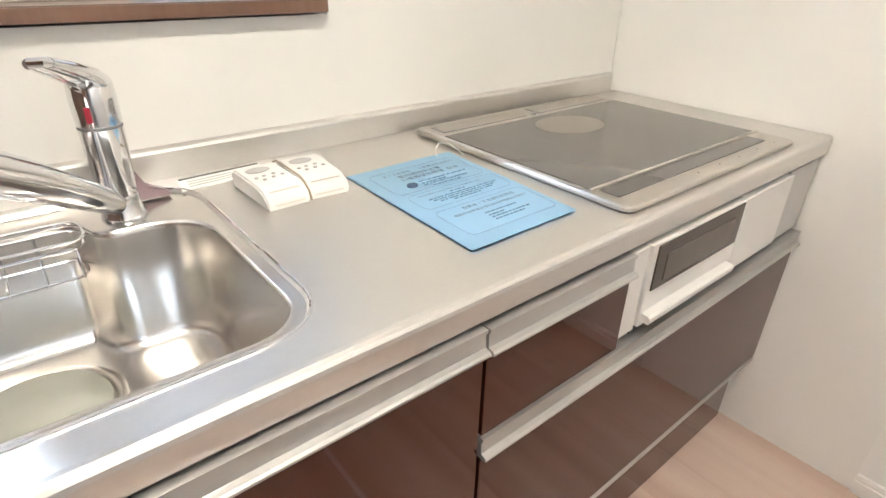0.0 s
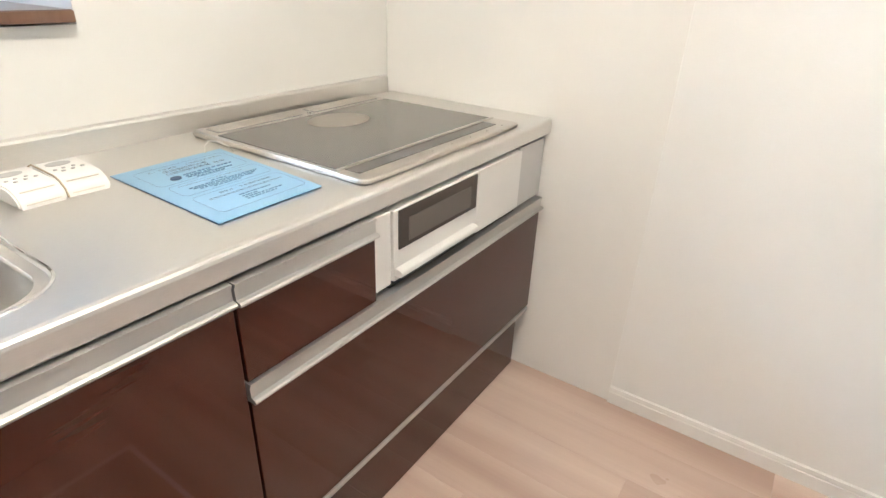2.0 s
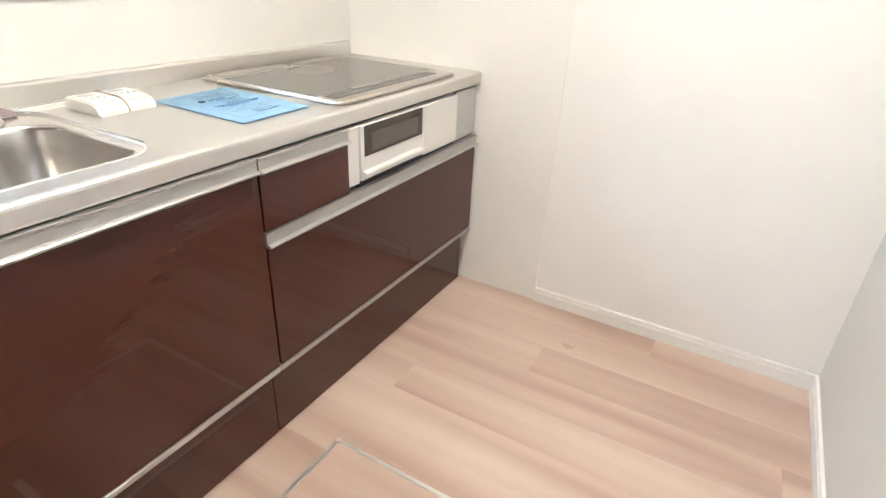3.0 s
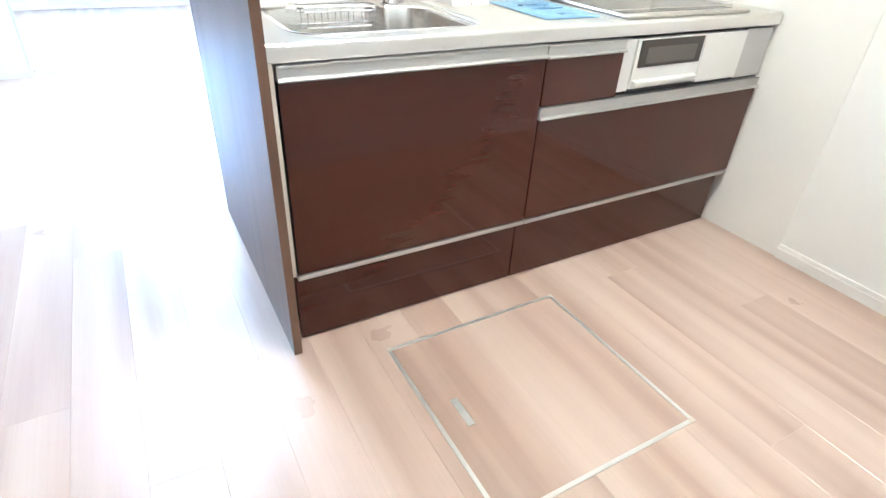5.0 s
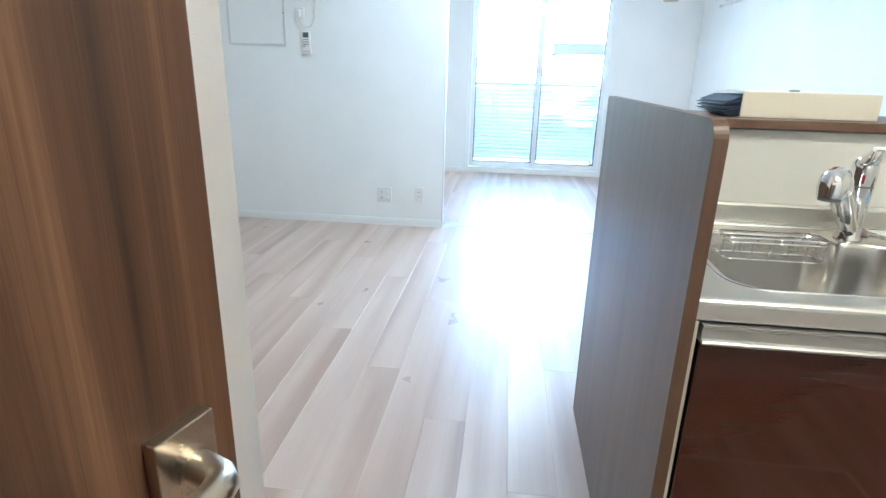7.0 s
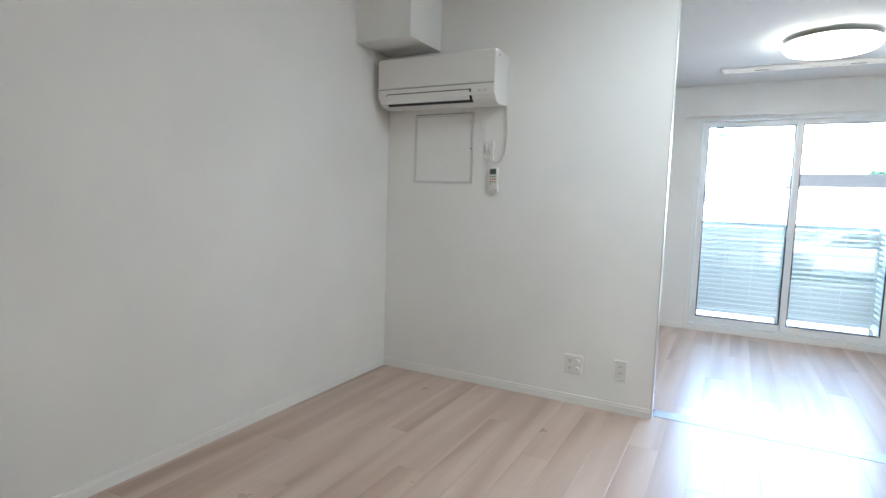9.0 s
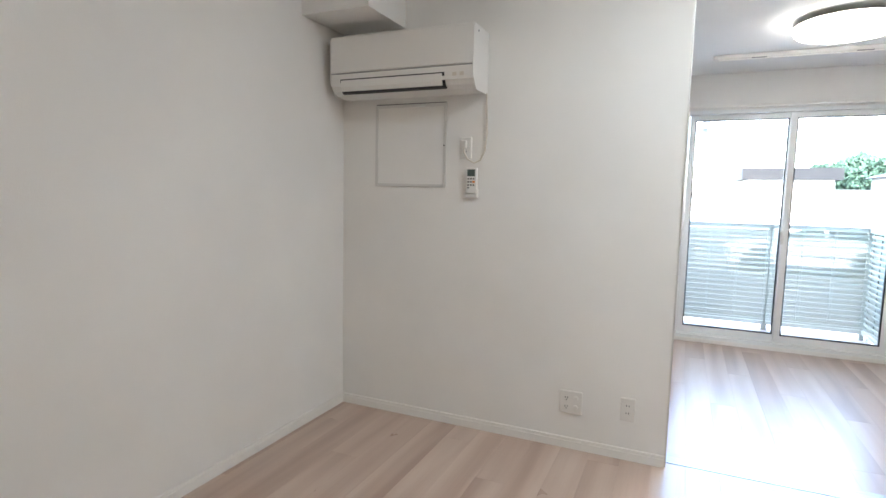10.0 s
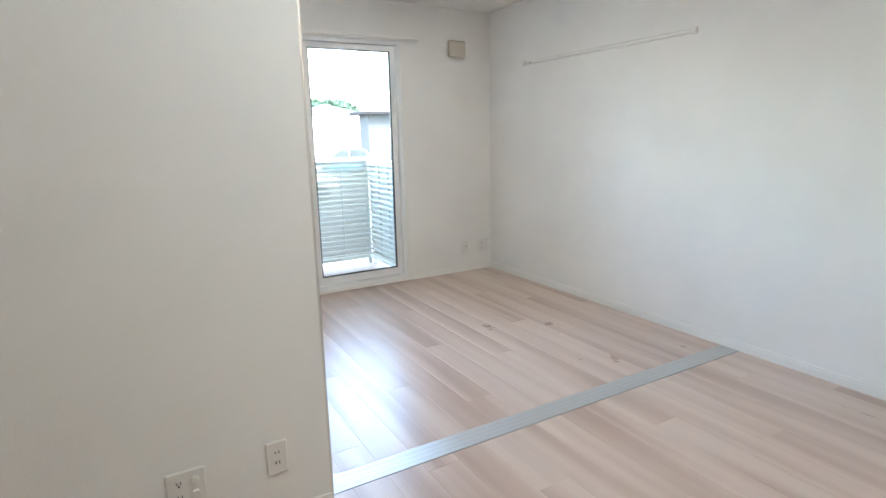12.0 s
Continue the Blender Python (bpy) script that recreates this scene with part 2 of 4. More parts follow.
HOUSEROOF2 = plastic("pale_roof", (0.045, 0.047, 0.05), 0.6, 0.75)
HOUSEGREY = plastic("grey_cladding", (0.030, 0.035, 0.038), 0.5, 0.65)
HOUSEGLASS = shader("house_window_glass", (0.08, 0.12, 0.13), 0.08)
CARPAINT = shader("white_car_paint", (0.62, 0.63, 0.63), 0.3, 0.0, 0.4)
CARTEAL = shader("teal_car_paint", (0.05, 0.22, 0.27), 0.25, 0.2, 0.6)
CARGLASS = shader("car_glass", (0.015, 0.02, 0.022), 0.06)
TYRE = plastic("tyre_rubber", (0.025, 0.025, 0.025), 0.75, 0.9)
BARK = plastic("bark", (0.12, 0.085, 0.06), 0.8, 0.95)
LEAF = shader("leaves", (0.06, 0.115, 0.04), 0.7)
LEAFNOISE = node(LEAF, "ShaderNodeNewGeometry")
wire(LEAF, ramp(LEAF, LEAFNOISE.outputs["Random Per Island"], [(0.0, (0.018, 0.036, 0.026)), (1.0, (0.026, 0.048, 0.034))]), LEAF.node_tree.nodes["Principled BSDF"].inputs["Base Color"])
GLOW_BED = glowing("bedroom_lamp_diffuser", (1.0, 0.97, 0.92), LAMP_BEDROOM)
GLOW_LIV = glowing("living_lamp_diffuser", (0.84, 0.93, 1.0), LAMP_LIVING)
GLOW_KIT = glowing("kitchen_lamp_diffuser", (1.0, 0.83, 0.61), LAMP_KITCHEN)


for m in (HOUSEROOF, HOUSEROOF2, HOUSEGREY, LEAF, TYRE):
    m.node_tree.nodes["Principled BSDF"].inputs["Specular IOR Level"].default_value = 0.1


# ---- mesh helpers ----
def mesh_of(bm, name, material):
    bmesh.ops.recalc_face_normals(bm, faces=bm.faces)
    me = bpy.data.meshes.new(name)
    bm.to_mesh(me)
    bm.free()
    for m in material if isinstance(material, (list, tuple)) else (material,):
        me.materials.append(m)
    return me


def part(name, bm, material, parent=None, label="", smooth=False):
    """Links a bmesh as one mesh object under a thing or a part."""
    me = mesh_of(bm, name, material)
    if smooth:
        me.polygons.foreach_set("use_smooth", [True] * len(me.polygons))
        me.set_sharp_from_angle(angle=radians(38))
    ob = new(name, me)
    if parent:
        ob.parent = parent
        ob.matrix_parent_inverse = world_of(parent).inverted()
    if label:
        ob["label"] = label
    return ob


def world_of(ob):
    return world_of(ob.parent) @ ob.matrix_parent_inverse @ ob.matrix_basis if ob.parent else ob.matrix_basis.copy()


def thing(name, at, label, category, group=""):
    ob = new(name)
    ob.empty_display_size = 0.05
    ob.location = at
    return tagged(ob, label, category, group)


def structure(name, bm, material, label="", parent=None):
    return tagged(part(name, bm, material, parent), label, "", "", "structure")


def box(bm, x0, x1, y0, y1, z0, z1, bevel=0.0, segs=2):
    m = Matrix.LocRotScale(((x0 + x1) / 2, (y0 + y1) / 2, (z0 + z1) / 2), None, (abs(x1 - x0), abs(y1 - y0), abs(z1 - z0)))
    vs = bmesh.ops.create_cube(bm, size=1, matrix=m)["verts"]
    if bevel:
        es = list({e for v in vs for e in v.link_edges})
        bmesh.ops.bevel(bm, geom=es, offset=bevel, segments=segs, profile=0.5, affect="EDGES")
    return bm


def boxes(*rows, bevel=0.0):
    bm = bmesh.new()
    for r in rows:
        box(bm, *r, bevel=bevel)
    return bm


def prism(bm, outline, axis, a0, a1):
    """A solid with that outline, drawn out along an axis. Outline in the other two axes, in order."""
    def place(p, a):
        return {"x": (a, p[0], p[1]), "y": (p[0], a, p[1]), "z": (p[0], p[1], a)}[axis]
    lo = [bm.verts.new(place(p, a0)) for p in outline]
    hi = [bm.verts.new(place(p, a1)) for p in outline]
    bm.faces.new(lo)
    bm.faces.new(hi)
    for i in range(len(lo)):
        j = (i + 1) % len(lo)
        bm.faces.new((lo[i], lo[j], hi[j], hi[i]))
    return bm


def tube(bm, path, radii, segs=12, cap=True):
    """A round tube through points, with a radius for each."""
    path = [Vector(p) for p in path]
    if not isinstance(radii, (list, tuple)):
        radii = [radii] * len(path)
    rings, side = [], None
    for i, p in enumerate(path):
        d = (path[min(i + 1, len(path) - 1)] - path[max(i - 1, 0)]).normalized()
        if side is None:
            side = d.orthogonal().normalized()
        side = (side - d * side.dot(d)).normalized()
        up = d.cross(side)
        rings.append([bm.verts.new(p + radii[i] * (math.cos(a) * side + math.sin(a) * up)) for a in (2 * math.pi * k / segs for k in range(segs))])
    for r, s in zip(rings, rings[1:]):
        for k in range(segs):
            bm.faces.new((r[k], r[(k + 1) % segs], s[(k + 1) % segs], s[k]))
    if cap:
        bm.faces.new(rings[0])
        bm.faces.new(rings[-1])
    return bm


def lathe(bm, profile, centre, segs=32, axis="z"):
    """A turned solid from (radius, height) rows."""
    cx, cy, cz = centre
    rings = []
    for r, h in profile:
        ring = []
        for k in range(segs):
            a = 2 * math.pi * k / segs
            u, v = r * math.cos(a), r * math.sin(a)
            ring.append(bm.verts.new({"z": (cx + u, cy + v, cz + h), "y": (cx + u, cy + h, cz + v), "x": (cx + h, cy + u, cz + v)}[axis]))
        rings.append(ring)
    for r, s in zip(rings, rings[1:]):
        for k in range(segs):
            bm.faces.new((r[k], r[(k + 1) % segs], s[(k + 1) % segs], s[k]))
    bm.faces.new(rings[0])
    bm.faces.new(rings[-1])
    return bm


def rounded(corners, segs=6):
    """An outline from rows of x, y, radius."""
    out = []
    n = len(corners)
    for i, (x, y, r) in enumerate(corners):
        p = Vector((x, y))
        a = (Vector(corners[i - 1][:2]) - p).normalized()
        b = (Vector(corners[(i + 1) % n][:2]) - p).normalized()
        half = a.angle(b) / 2
        back = r / math.tan(half)
        c = p + (a + b).normalized() * (r / math.sin(half))
        v0, v1 = p + a * back - c, p + b * back - c
        sweep = v0.angle_signed(v1)
        for k in range(segs + 1):
            v = v0.copy()
            v.rotate(Matrix.Rotation(-sweep * k / segs, 2))
            out.append((c.x + v.x, c.y + v.y))
    return out


def rect(x0, x1, y0, y1, r, segs=5):
    return rounded([(x0, y0, r), (x1, y0, r), (x1, y1, r), (x0, y1, r)], segs)


def inset(outline, d):
    """The outline (anticlockwise) moved inwards by d."""
    n = len(outline)
    out = []
    for i in range(n):
        a, b, c = Vector(outline[i - 1]), Vector(outline[i]), Vector(outline[(i + 1) % n])
        t = (c - a).normalized()
        out.append((b.x - t.y * d, b.y + t.x * d))
    return out


def sheet_with_hole(bm, outer, inner, z):
    """A flat face at z between two outlines. Gives the verts of both."""
    es, loops = [], []
    for line in (outer, inner):
        vs = [bm.verts.new((*p, z)) for p in line]
        loops.append(vs)
        es += [bm.edges.new((vs[i], vs[(i + 1) % len(vs)])) for i in range(len(vs))]
    bmesh.ops.triangle_fill(bm, use_beauty=True, use_dissolve=False, edges=es)
    return loops


def skin(bm, a, b):
    for i in range(len(a)):
        j = (i + 1) % len(a)
        bm.faces.new((a[i], a[j], b[j], b[i]))


# ---- the shell ----
H, HL = 2.45, 2.60
XR, XK, XL, YB, YA, YW = 1.79, 1.818, -2.73, -1.27, 3.36, 6.08
floor = structure("floor", boxes((XL, XK, -2.7, YW, -0.12, -0.006)), SUBFLOOR, "pale oak plank flooring through all rooms")
structure("ceiling", boxes((XL - 0.12, XR + 0.12, 3.42, YW + 0.15, H, HL + 0.15), (XL - 0.12, XR + 0.12, -2.82, 3.42, HL, HL + 0.15)), CEIL, "white papered ceiling")
structure("wall_right", boxes((XR, XR + 0.12, 0.90, YW + 0.15, -0.12, HL), (XK, XR + 0.12, -2.82, 0.90, -0.12, HL)), WALL, "white wallpapered long side wall")
structure("wall_left", boxes((XL - 0.12, XL, -0.040, YW + 0.15, -0.12, HL)), WALL, "white wallpapered living room side wall")
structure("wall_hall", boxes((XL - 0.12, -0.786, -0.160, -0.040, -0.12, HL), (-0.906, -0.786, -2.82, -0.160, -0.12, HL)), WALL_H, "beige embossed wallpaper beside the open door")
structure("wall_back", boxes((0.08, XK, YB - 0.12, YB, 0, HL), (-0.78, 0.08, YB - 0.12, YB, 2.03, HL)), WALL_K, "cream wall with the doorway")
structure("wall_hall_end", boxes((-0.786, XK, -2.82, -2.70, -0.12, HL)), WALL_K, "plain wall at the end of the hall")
structure("wall_living", boxes((XL, -0.824, YA, 3.42, 0, HL), (-0.824, XR, YA, 3.42, H, HL)), WALL, "white wallpapered wall carrying the air conditioner")
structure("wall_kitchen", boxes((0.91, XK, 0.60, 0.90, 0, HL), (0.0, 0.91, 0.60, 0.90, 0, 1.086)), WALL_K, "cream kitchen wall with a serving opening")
structure("wall_window", boxes((XL, -0.84, YW, YW + 0.15, -0.12, H), (0.84, XR, YW, YW + 0.15, -0.12, H), (-0.84, 0.84, YW, YW + 0.15, 2.13, H), (-0.84, 0.84, YW, YW + 0.15, -0.12, 0.035)), WALL, "white wall round the balcony window")
structure("wall_soffit", boxes((XL, -2.318, 2.965, YA, 2.26, HL)), WALL, "boxed-in pipe casing under the ceiling")
structure("wall_panel_kitchen", boxes((XK - 0.003, XK, -0.30, 0.598, 0.0, HL)), PANEL_K, "smooth cream splash panel")


def baseboard(x0, x1, y0, y1, face):
    """Skirting with a small groove near its top; face names the axis that it faces along."""
    bm = bmesh.new()
    h, d = 0.058, 0.011
    if face == "y-":
        prism(bm, [(y1, 0), (y1 - d, 0), (y1 - d, h - 0.018), (y1 - d + 0.003, h - 0.016), (y1 - d + 0.003, h - 0.012), (y1 - d, h - 0.01), (y1 - d + 0.002, h), (y1, h)], "x", x0, x1)
    elif face == "y+":
        prism(bm, [(y0, 0), (y0 + d, 0), (y0 + d, h - 0.018), (y0 + d - 0.003, h - 0.016), (y0 + d - 0.003, h - 0.012), (y0 + d, h - 0.01), (y0 + d - 0.002, h), (y0, h)], "x", x0, x1)
    elif face == "x-":
        prism(bm, [(x1, 0), (x1 - d, 0), (x1 - d, h - 0.018), (x1 - d + 0.003, h - 0.016), (x1 - d + 0.003, h - 0.012), (x1 - d, h - 0.01), (x1 - d + 0.002, h), (x1, h)], "y", y0, y1)
    else:
        prism(bm, [(x0, 0), (x0 + d, 0), (x0 + d, h - 0.018), (x0 + d - 0.003, h - 0.016), (x0 + d - 0.003, h - 0.012), (x0 + d, h - 0.01), (x0 + d - 0.002, h), (x0, h)], "y", y0, y1)
    return structure("baseboard", bm, TRIM, "slim white skirting board")


baseboard(XK - 0.02, XK, YB + 0.011, -0.30, "x-")
baseboard(0.12, XK, YB, YB + 0.02, "y+")
baseboard(XL + 0.011, -0.824, YA - 0.02, YA, "y-")
baseboard(XL, XL + 0.02, -0.029, YA, "x+")
baseboard(XL, -0.786, -0.040, -0.020, "y+")
baseboard(-0.786, -0.776, YB, -0.040, "x+")
baseboard(XL, -0.88, YW - 0.02, YW, "y-")
baseboard(0.88, XR - 0.011, YW - 0.02, YW, "y-")
baseboard(XR - 0.02, XR, 0.90, YW, "x-")
baseboard(0.91, XR - 0.011, 0.90, 0.92, "y+")
structure("trim", boxes((-0.824, -0.816, YA - 0.001, 3.425, 0, H)), ALUFRAME, "thin metal corner bead at the wall's end")


# ---- kitchen ----
def handle_rail(x0, x1, z0, z1, parent, y=0.0):
    """Aluminium pull profile along a drawer's top edge."""
    bm = bmesh.new()
    prism(bm, [(y + 0.02, z0), (y - 0.010, z0), (y - 0.012, z0 + 0.002), (y - 0.012, z0 + 0.005), (y - 0.009, z0 + 0.0075), (y - 0.002, z0 + 0.009), (y - 0.001, z1 - 0.007),
               (y - 0.004, z1 - 0.005), (y - 0.004, z1), (y + 0.02, z1)], "x", x0, x1)
    return part("handle", bm, ALU, parent, "brushed aluminium pull rail")


def drawer_front(x0, x1, z0, z1, parent, y=0.0, name="drawer_front"):
    return part(name, box(bmesh.new(), x0, x1, y, y + 0.02, z0, z1, 0.0015), GLOSSWOOD, parent, "high-gloss dark brown woodgrain front")


sink_cabinet = thing("sink_cabinet", (0.38, 0.3, 0), "dark brown gloss sink base unit with aluminium pulls", "kitchen cabinet", "kitchen base units")
part("body", boxes((0.016, 0.760, 0.062, 0.575, 0.0, 0.66), (0.016, 0.760, 0.022, 0.061, 0.242, 0.66)), CARCASS, sink_cabinet)
part("filler", box(bmesh.new(), 0.001, 0.0145, 0.004, 0.02, 0.25, 0.808, 0.001), CREAM, sink_cabinet, "narrow cream filler strip")
drawer_front(0.020, 0.7605, 0.256, 0.769, sink_cabinet)
handle_rail(0.020, 0.761, 0.769, 0.804, sink_cabinet)
kick = part("kick_drawer", box(bmesh.new(), 0.016, 0.761, 0.038, 0.058, 0.006, 0.236, 0.0015), GLOSSWOOD, sink_cabinet, "gloss plinth drawer")
part("strip", box(bmesh.new(), 0.016, 0.761, -0.001, 0.050, 0.2375, 0.2515, 0.002), ALU, kick, "thin aluminium grip strip")

hob_cabinet = thing("hob_cabinet", (1.28, 0.3, 0), "dark brown gloss drawer unit below the hob", "kitchen cabinet", "kitchen base units")
part("body", boxes((0.764, 1.800, 0.062, 0.575, 0.0, 0.63), (0.764, 1.800, 0.022, 0.061, 0.242, 0.63), (0.764, 1.058, 0.022, 0.575, 0.631, 0.795)), CARCASS, hob_cabinet)
drawer_front(0.7655, 1.060, 0.629, 0.766, hob_cabinet)
handle_rail(0.7655, 1.061, 0.766, 0.802, hob_cabinet)
drawer_front(0.7655, 1.788, 0.256, 0.590, hob_cabinet)
handle_rail(0.7655, 1.790, 0.590, 0.626, hob_cabinet)
kick = part("kick_drawer", box(bmesh.new(), 0.764, 1.792, 0.038, 0.058, 0.006, 0.236, 0.0015), GLOSSWOOD, hob_cabinet, "gloss plinth drawer")
part("strip", box(bmesh.new(), 0.764, 1.786, -0.001, 0.050, 0.2375, 0.2515, 0.002), ALU, kick, "thin aluminium grip strip")
part("filler", box(bmesh.new(), 1.646, 1.796, 0.012, 0.03, 0.632, 0.800, 0.002), GREYPANEL, hob_cabinet, "silver-grey filler panel")

grill = thing("fish_grill", (1.35, 0.1, 0.64), "white built-in grill front with smoked window", "grill")
part("body", boxes((1.066, 1.640, 0.03, 0.45, 0.645, 0.795)), DARK, grill)
part("side_panel", box(bmesh.new(), 1.066, 1.112, 0.006, 0.029, 0.640, 0.797, 0.002), WHITEMATT, grill)
part("control_panel", box(bmesh.new(), 1.426, 1.640, 0.002, 0.029, 0.640, 0.797, 0.002), WHITEMATT, grill)
door = part("door", box(bmesh.new(), 1.1145, 1.4235, 0.001, 0.027, 0.646, 0.797, 0.002), WHITEMATT, grill)
part("window", box(bmesh.new(), 1.128, 1.414, -0.0015, 0.004, 0.712, 0.794, 0.001), SMOKED, door, "smoked brown glass window")
part("inner_window", box(bmesh.new(), 1.158, 1.386, -0.0030, -0.0005, 0.722, 0.772, 0.0008), SMOKED2, door, "paler inner glass")
part("handle", prism(bmesh.new(), [(0.001, 0.658), (-0.013, 0.658), (-0.0155, 0.660), (-0.0155, 0.6695), (-0.012, 0.672), (0.001, 0.674)], "x", 1.118, 1.406), WHITEMATT, door, "white bar handle")
part("toe_slot", boxes((1.112, 1.640, 0.012, 0.028, 0.628, 0.6395)), DARK, grill)

panel = thing("end_panel", (-0.011, 0.45, 0), "dark brown woodgrain end panel beside the kitchen", "panel")
outline = rounded([(-0.018, 0.0, 0.001), (0.932, 0.0, 0.001), (0.932, 1.148, 0.012), (-0.018, 1.148, 0.035)], 8)
part("board", prism(bmesh.new(), outline, "x", -0.023, -0.001), PANELWOOD, panel)
bm = bmesh.new()
band = [p for p in outline]
out2 = inset(band, -0.0015)
for i in range(len(band)):
    j = (i + 1) % len(band)
    if min(band[i][1], band[j][1]) < 0.001 and max(band[i][1], band[j][1]) < 0.01:
        continue
    q = [band[i], band[j], out2[j], out2[i]]
    a = [bm.verts.new((-0.0235, *p)) for p in q]
    b = [bm.verts.new((-0.0005, *p)) for p in q]
    bm.faces.new(a), bm.faces.new(b)
    for k in range(4):
        bm.faces.new((a[k], a[(k + 1) % 4], b[(k + 1) % 4], b[k]))
bmesh.ops.remove_doubles(bm, verts=bm.verts[:], dist=0.00005)
part("edge_band", bm, EDGEWOOD, panel, "lighter brown edge banding", True)

# worktop with its sink
worktop = thing("worktop", (0.9, 0.3, 0.806), "brushed stainless steel worktop with moulded sink", "worktop")
RIM = rounded([(0.085, 0.064, 0.075), (0.604, 0.064, 0.07), (0.604, 0.552, 0.09), (0.085, 0.552, 0.05)], 8)
OPEN = rounded([(0.098, 0.077, 0.07), (0.588, 0.077, 0.062), (0.588, 0.430, 0.085), (0.460, 0.430, 0.03), (0.432, 0.492, 0.03), (0.098, 0.492, 0.05)], 8)
bm = bmesh.new()
X1, YF = XK - 0.006, 0.004
top, rim = sheet_with_hole(bm, [(0.001, YF + 0.014), (X1, YF + 0.014), (X1, 0.580), (0.001, 0.580)], RIM, 0.85)
# front roll
last = [top[0], top[1]]
for y, z in ((YF + 0.009, 0.8495), (YF + 0.004, 0.8475), (YF + 0.001, 0.844), (YF, 0.839), (YF, 0.812), (YF + 0.003, 0.808), (YF + 0.02, 0.8075), (YF + 0.03, 0.8075)):
    row = [bm.verts.new((0.001, y, z)), bm.verts.new((X1, y, z))]
    bm.faces.new((last[0], last[1], row[1], row[0]))
    last = row
step = [bm.verts.new((*p, 0.8465)) for p in inset(RIM, 0.003)]
skin(bm, rim, step)
part("top", bm, WORKTOP, worktop, "", False)
bm = bmesh.new()
prism(bm, [(0.5985, 0.848), (0.5985, 0.900), (0.584, 0.900), (0.580, 0.8985), (0.578, 0.894), (0.578, 0.8505)], "x", 0.001, X1 - 0.018)
part("upstand", bm, WORKTOP, worktop, "low stainless upstand against the wall")
bm = bmesh.new()
flange, mouth = sheet_with_hole(bm, inset(RIM, 0.003), OPEN, 0.8465)
rings = mouth
for d, z in ((0.002, 0.8455), (0.0045, 0.842), (0.006, 0.836), (0.010, 0.76), (0.014, 0.69), (0.018, 0.676), (0.026, 0.667), (0.036, 0.6645)):
    nxt = [bm.verts.new((*p, z)) for p in inset(OPEN, d)]
    skin(bm, rings, nxt)
    rings = nxt
bm.faces.new(rings)
part("sink_basin", bm, BASIN, worktop, "satin stainless sink basin", True)
bm = bmesh.new()
lip = inset(RIM, -0.002)
tube(bm, [(*p, 0.8504) for p in lip + lip[:1]], 0.0022, 8)
part("sink_rim_bead", bm, CHROME, worktop)
drain = part("drain", lathe(bmesh.new(), [(0.100, 0.0), (0.100, 0.003), (0.094, 0.005), (0.088, 0.004), (0.084, 0.0005)], (0.330, 0.335, 0.6648), 40), BASIN, worktop, "stainless drain ring", True)
part("drain_lid", lathe(bmesh.new(), [(0.083, 0.0), (0.083, 0.007), (0.078, 0.010), (0.05, 0.0125), (0.02, 0.0135), (0.002, 0.0137)], (0.330, 0.335, 0.6655), 40), DRAINGREY, drain, "grey-green round drain cover", True)

rack = thing("sink_rack", (0.3, 0.45, 0.78), "chrome wire basket hung in the sink", "rack")
for z, grow in ((0.8495, 0.0), (0.838, -0.002), (0.795, -0.006)):
    loop = rect(0.200 - grow, 0.440 + grow, 0.415 - grow, 0.487 + grow, 0.02, 4)
    part("rail", tube(bmesh.new(), [(*p, z) for p in loop + loop[:1]], 0.0023, 8), CHROME, rack, "", True)
for k in range(6):
    x = 0.222 + 0.041 * k
    part("wire", tube(bmesh.new(), [(x, 0.416, 0.838), (x, 0.417, 0.80), (x, 0.419, 0.795), (x, 0.45, 0.794), (x, 0.483, 0.795), (x, 0.485, 0.838)], 0.0014, 6), CHROME, rack, "", True)
ledge = thing("sponge_tray", (0.14, 0.5, 0.85), "white soap ledge at the sink's back corner", "tray")
part("tray", prism(bmesh.new(), rect(0.088, 0.185, 0.460, 0.530, 0.012), "z", 0.8475, 0.856), WHITE, ledge)

faucet = thing("kitchen_tap", (0.497, 0.470, 0.85), "chrome single-lever mixer tap with pull-out spray", "tap")
B = (0.497, 0.470)
part("base", lathe(bmesh.new(), [(0.029, 0), (0.029, 0.006), (0.026, 0.010), (0.0245, 0.03), (0.024, 0.034)], (*B, 0.8470)), CHROME, faucet, "", True)
part("body", lathe(bmesh.new(), [(0.0230, 0.034), (0.0245, 0.06), (0.0262, 0.10), (0.0270, 0.128)], (*B, 0.8470)), CHROME, faucet, "", True)
part("collar", lathe(bmesh.new(), [(0.0270, 0.129), (0.0258, 0.1305), (0.0270, 0.132)], (*B, 0.8470)), GREY, faucet, "", True)
lever = part("lever", lathe(bmesh.new(), [(0.0270, 0.132), (0.0278, 0.165), (0.0265, 0.184), (0.018, 0.195)], (*B, 0.8470)), CHROME, faucet, "", True)
bm = bmesh.new()
for s in (-1, 1):
    tube(bm, [(0.500 + s * 0.012, 0.470, 1.030), (0.487 + s * 0.013, 0.425, 1.046), (0.462 + s * 0.012, 0.380, 1.064), (0.444 + s * 0.009, 0.350, 1.075)], [0.012, 0.009, 0.0068, 0.0055], 10)
tube(bm, [(0.453, 0.350, 1.075), (0.446, 0.341, 1.077), (0.435, 0.346, 1.076)], 0.0052, 10)
part("grip", bm, CHROME, lever, "looped chrome grip", True)
part("mark", box(bmesh.new(), 0.4805, 0.4870, 0.4425, 0.4460, 0.986, 1.006, 0.001), RED, lever)
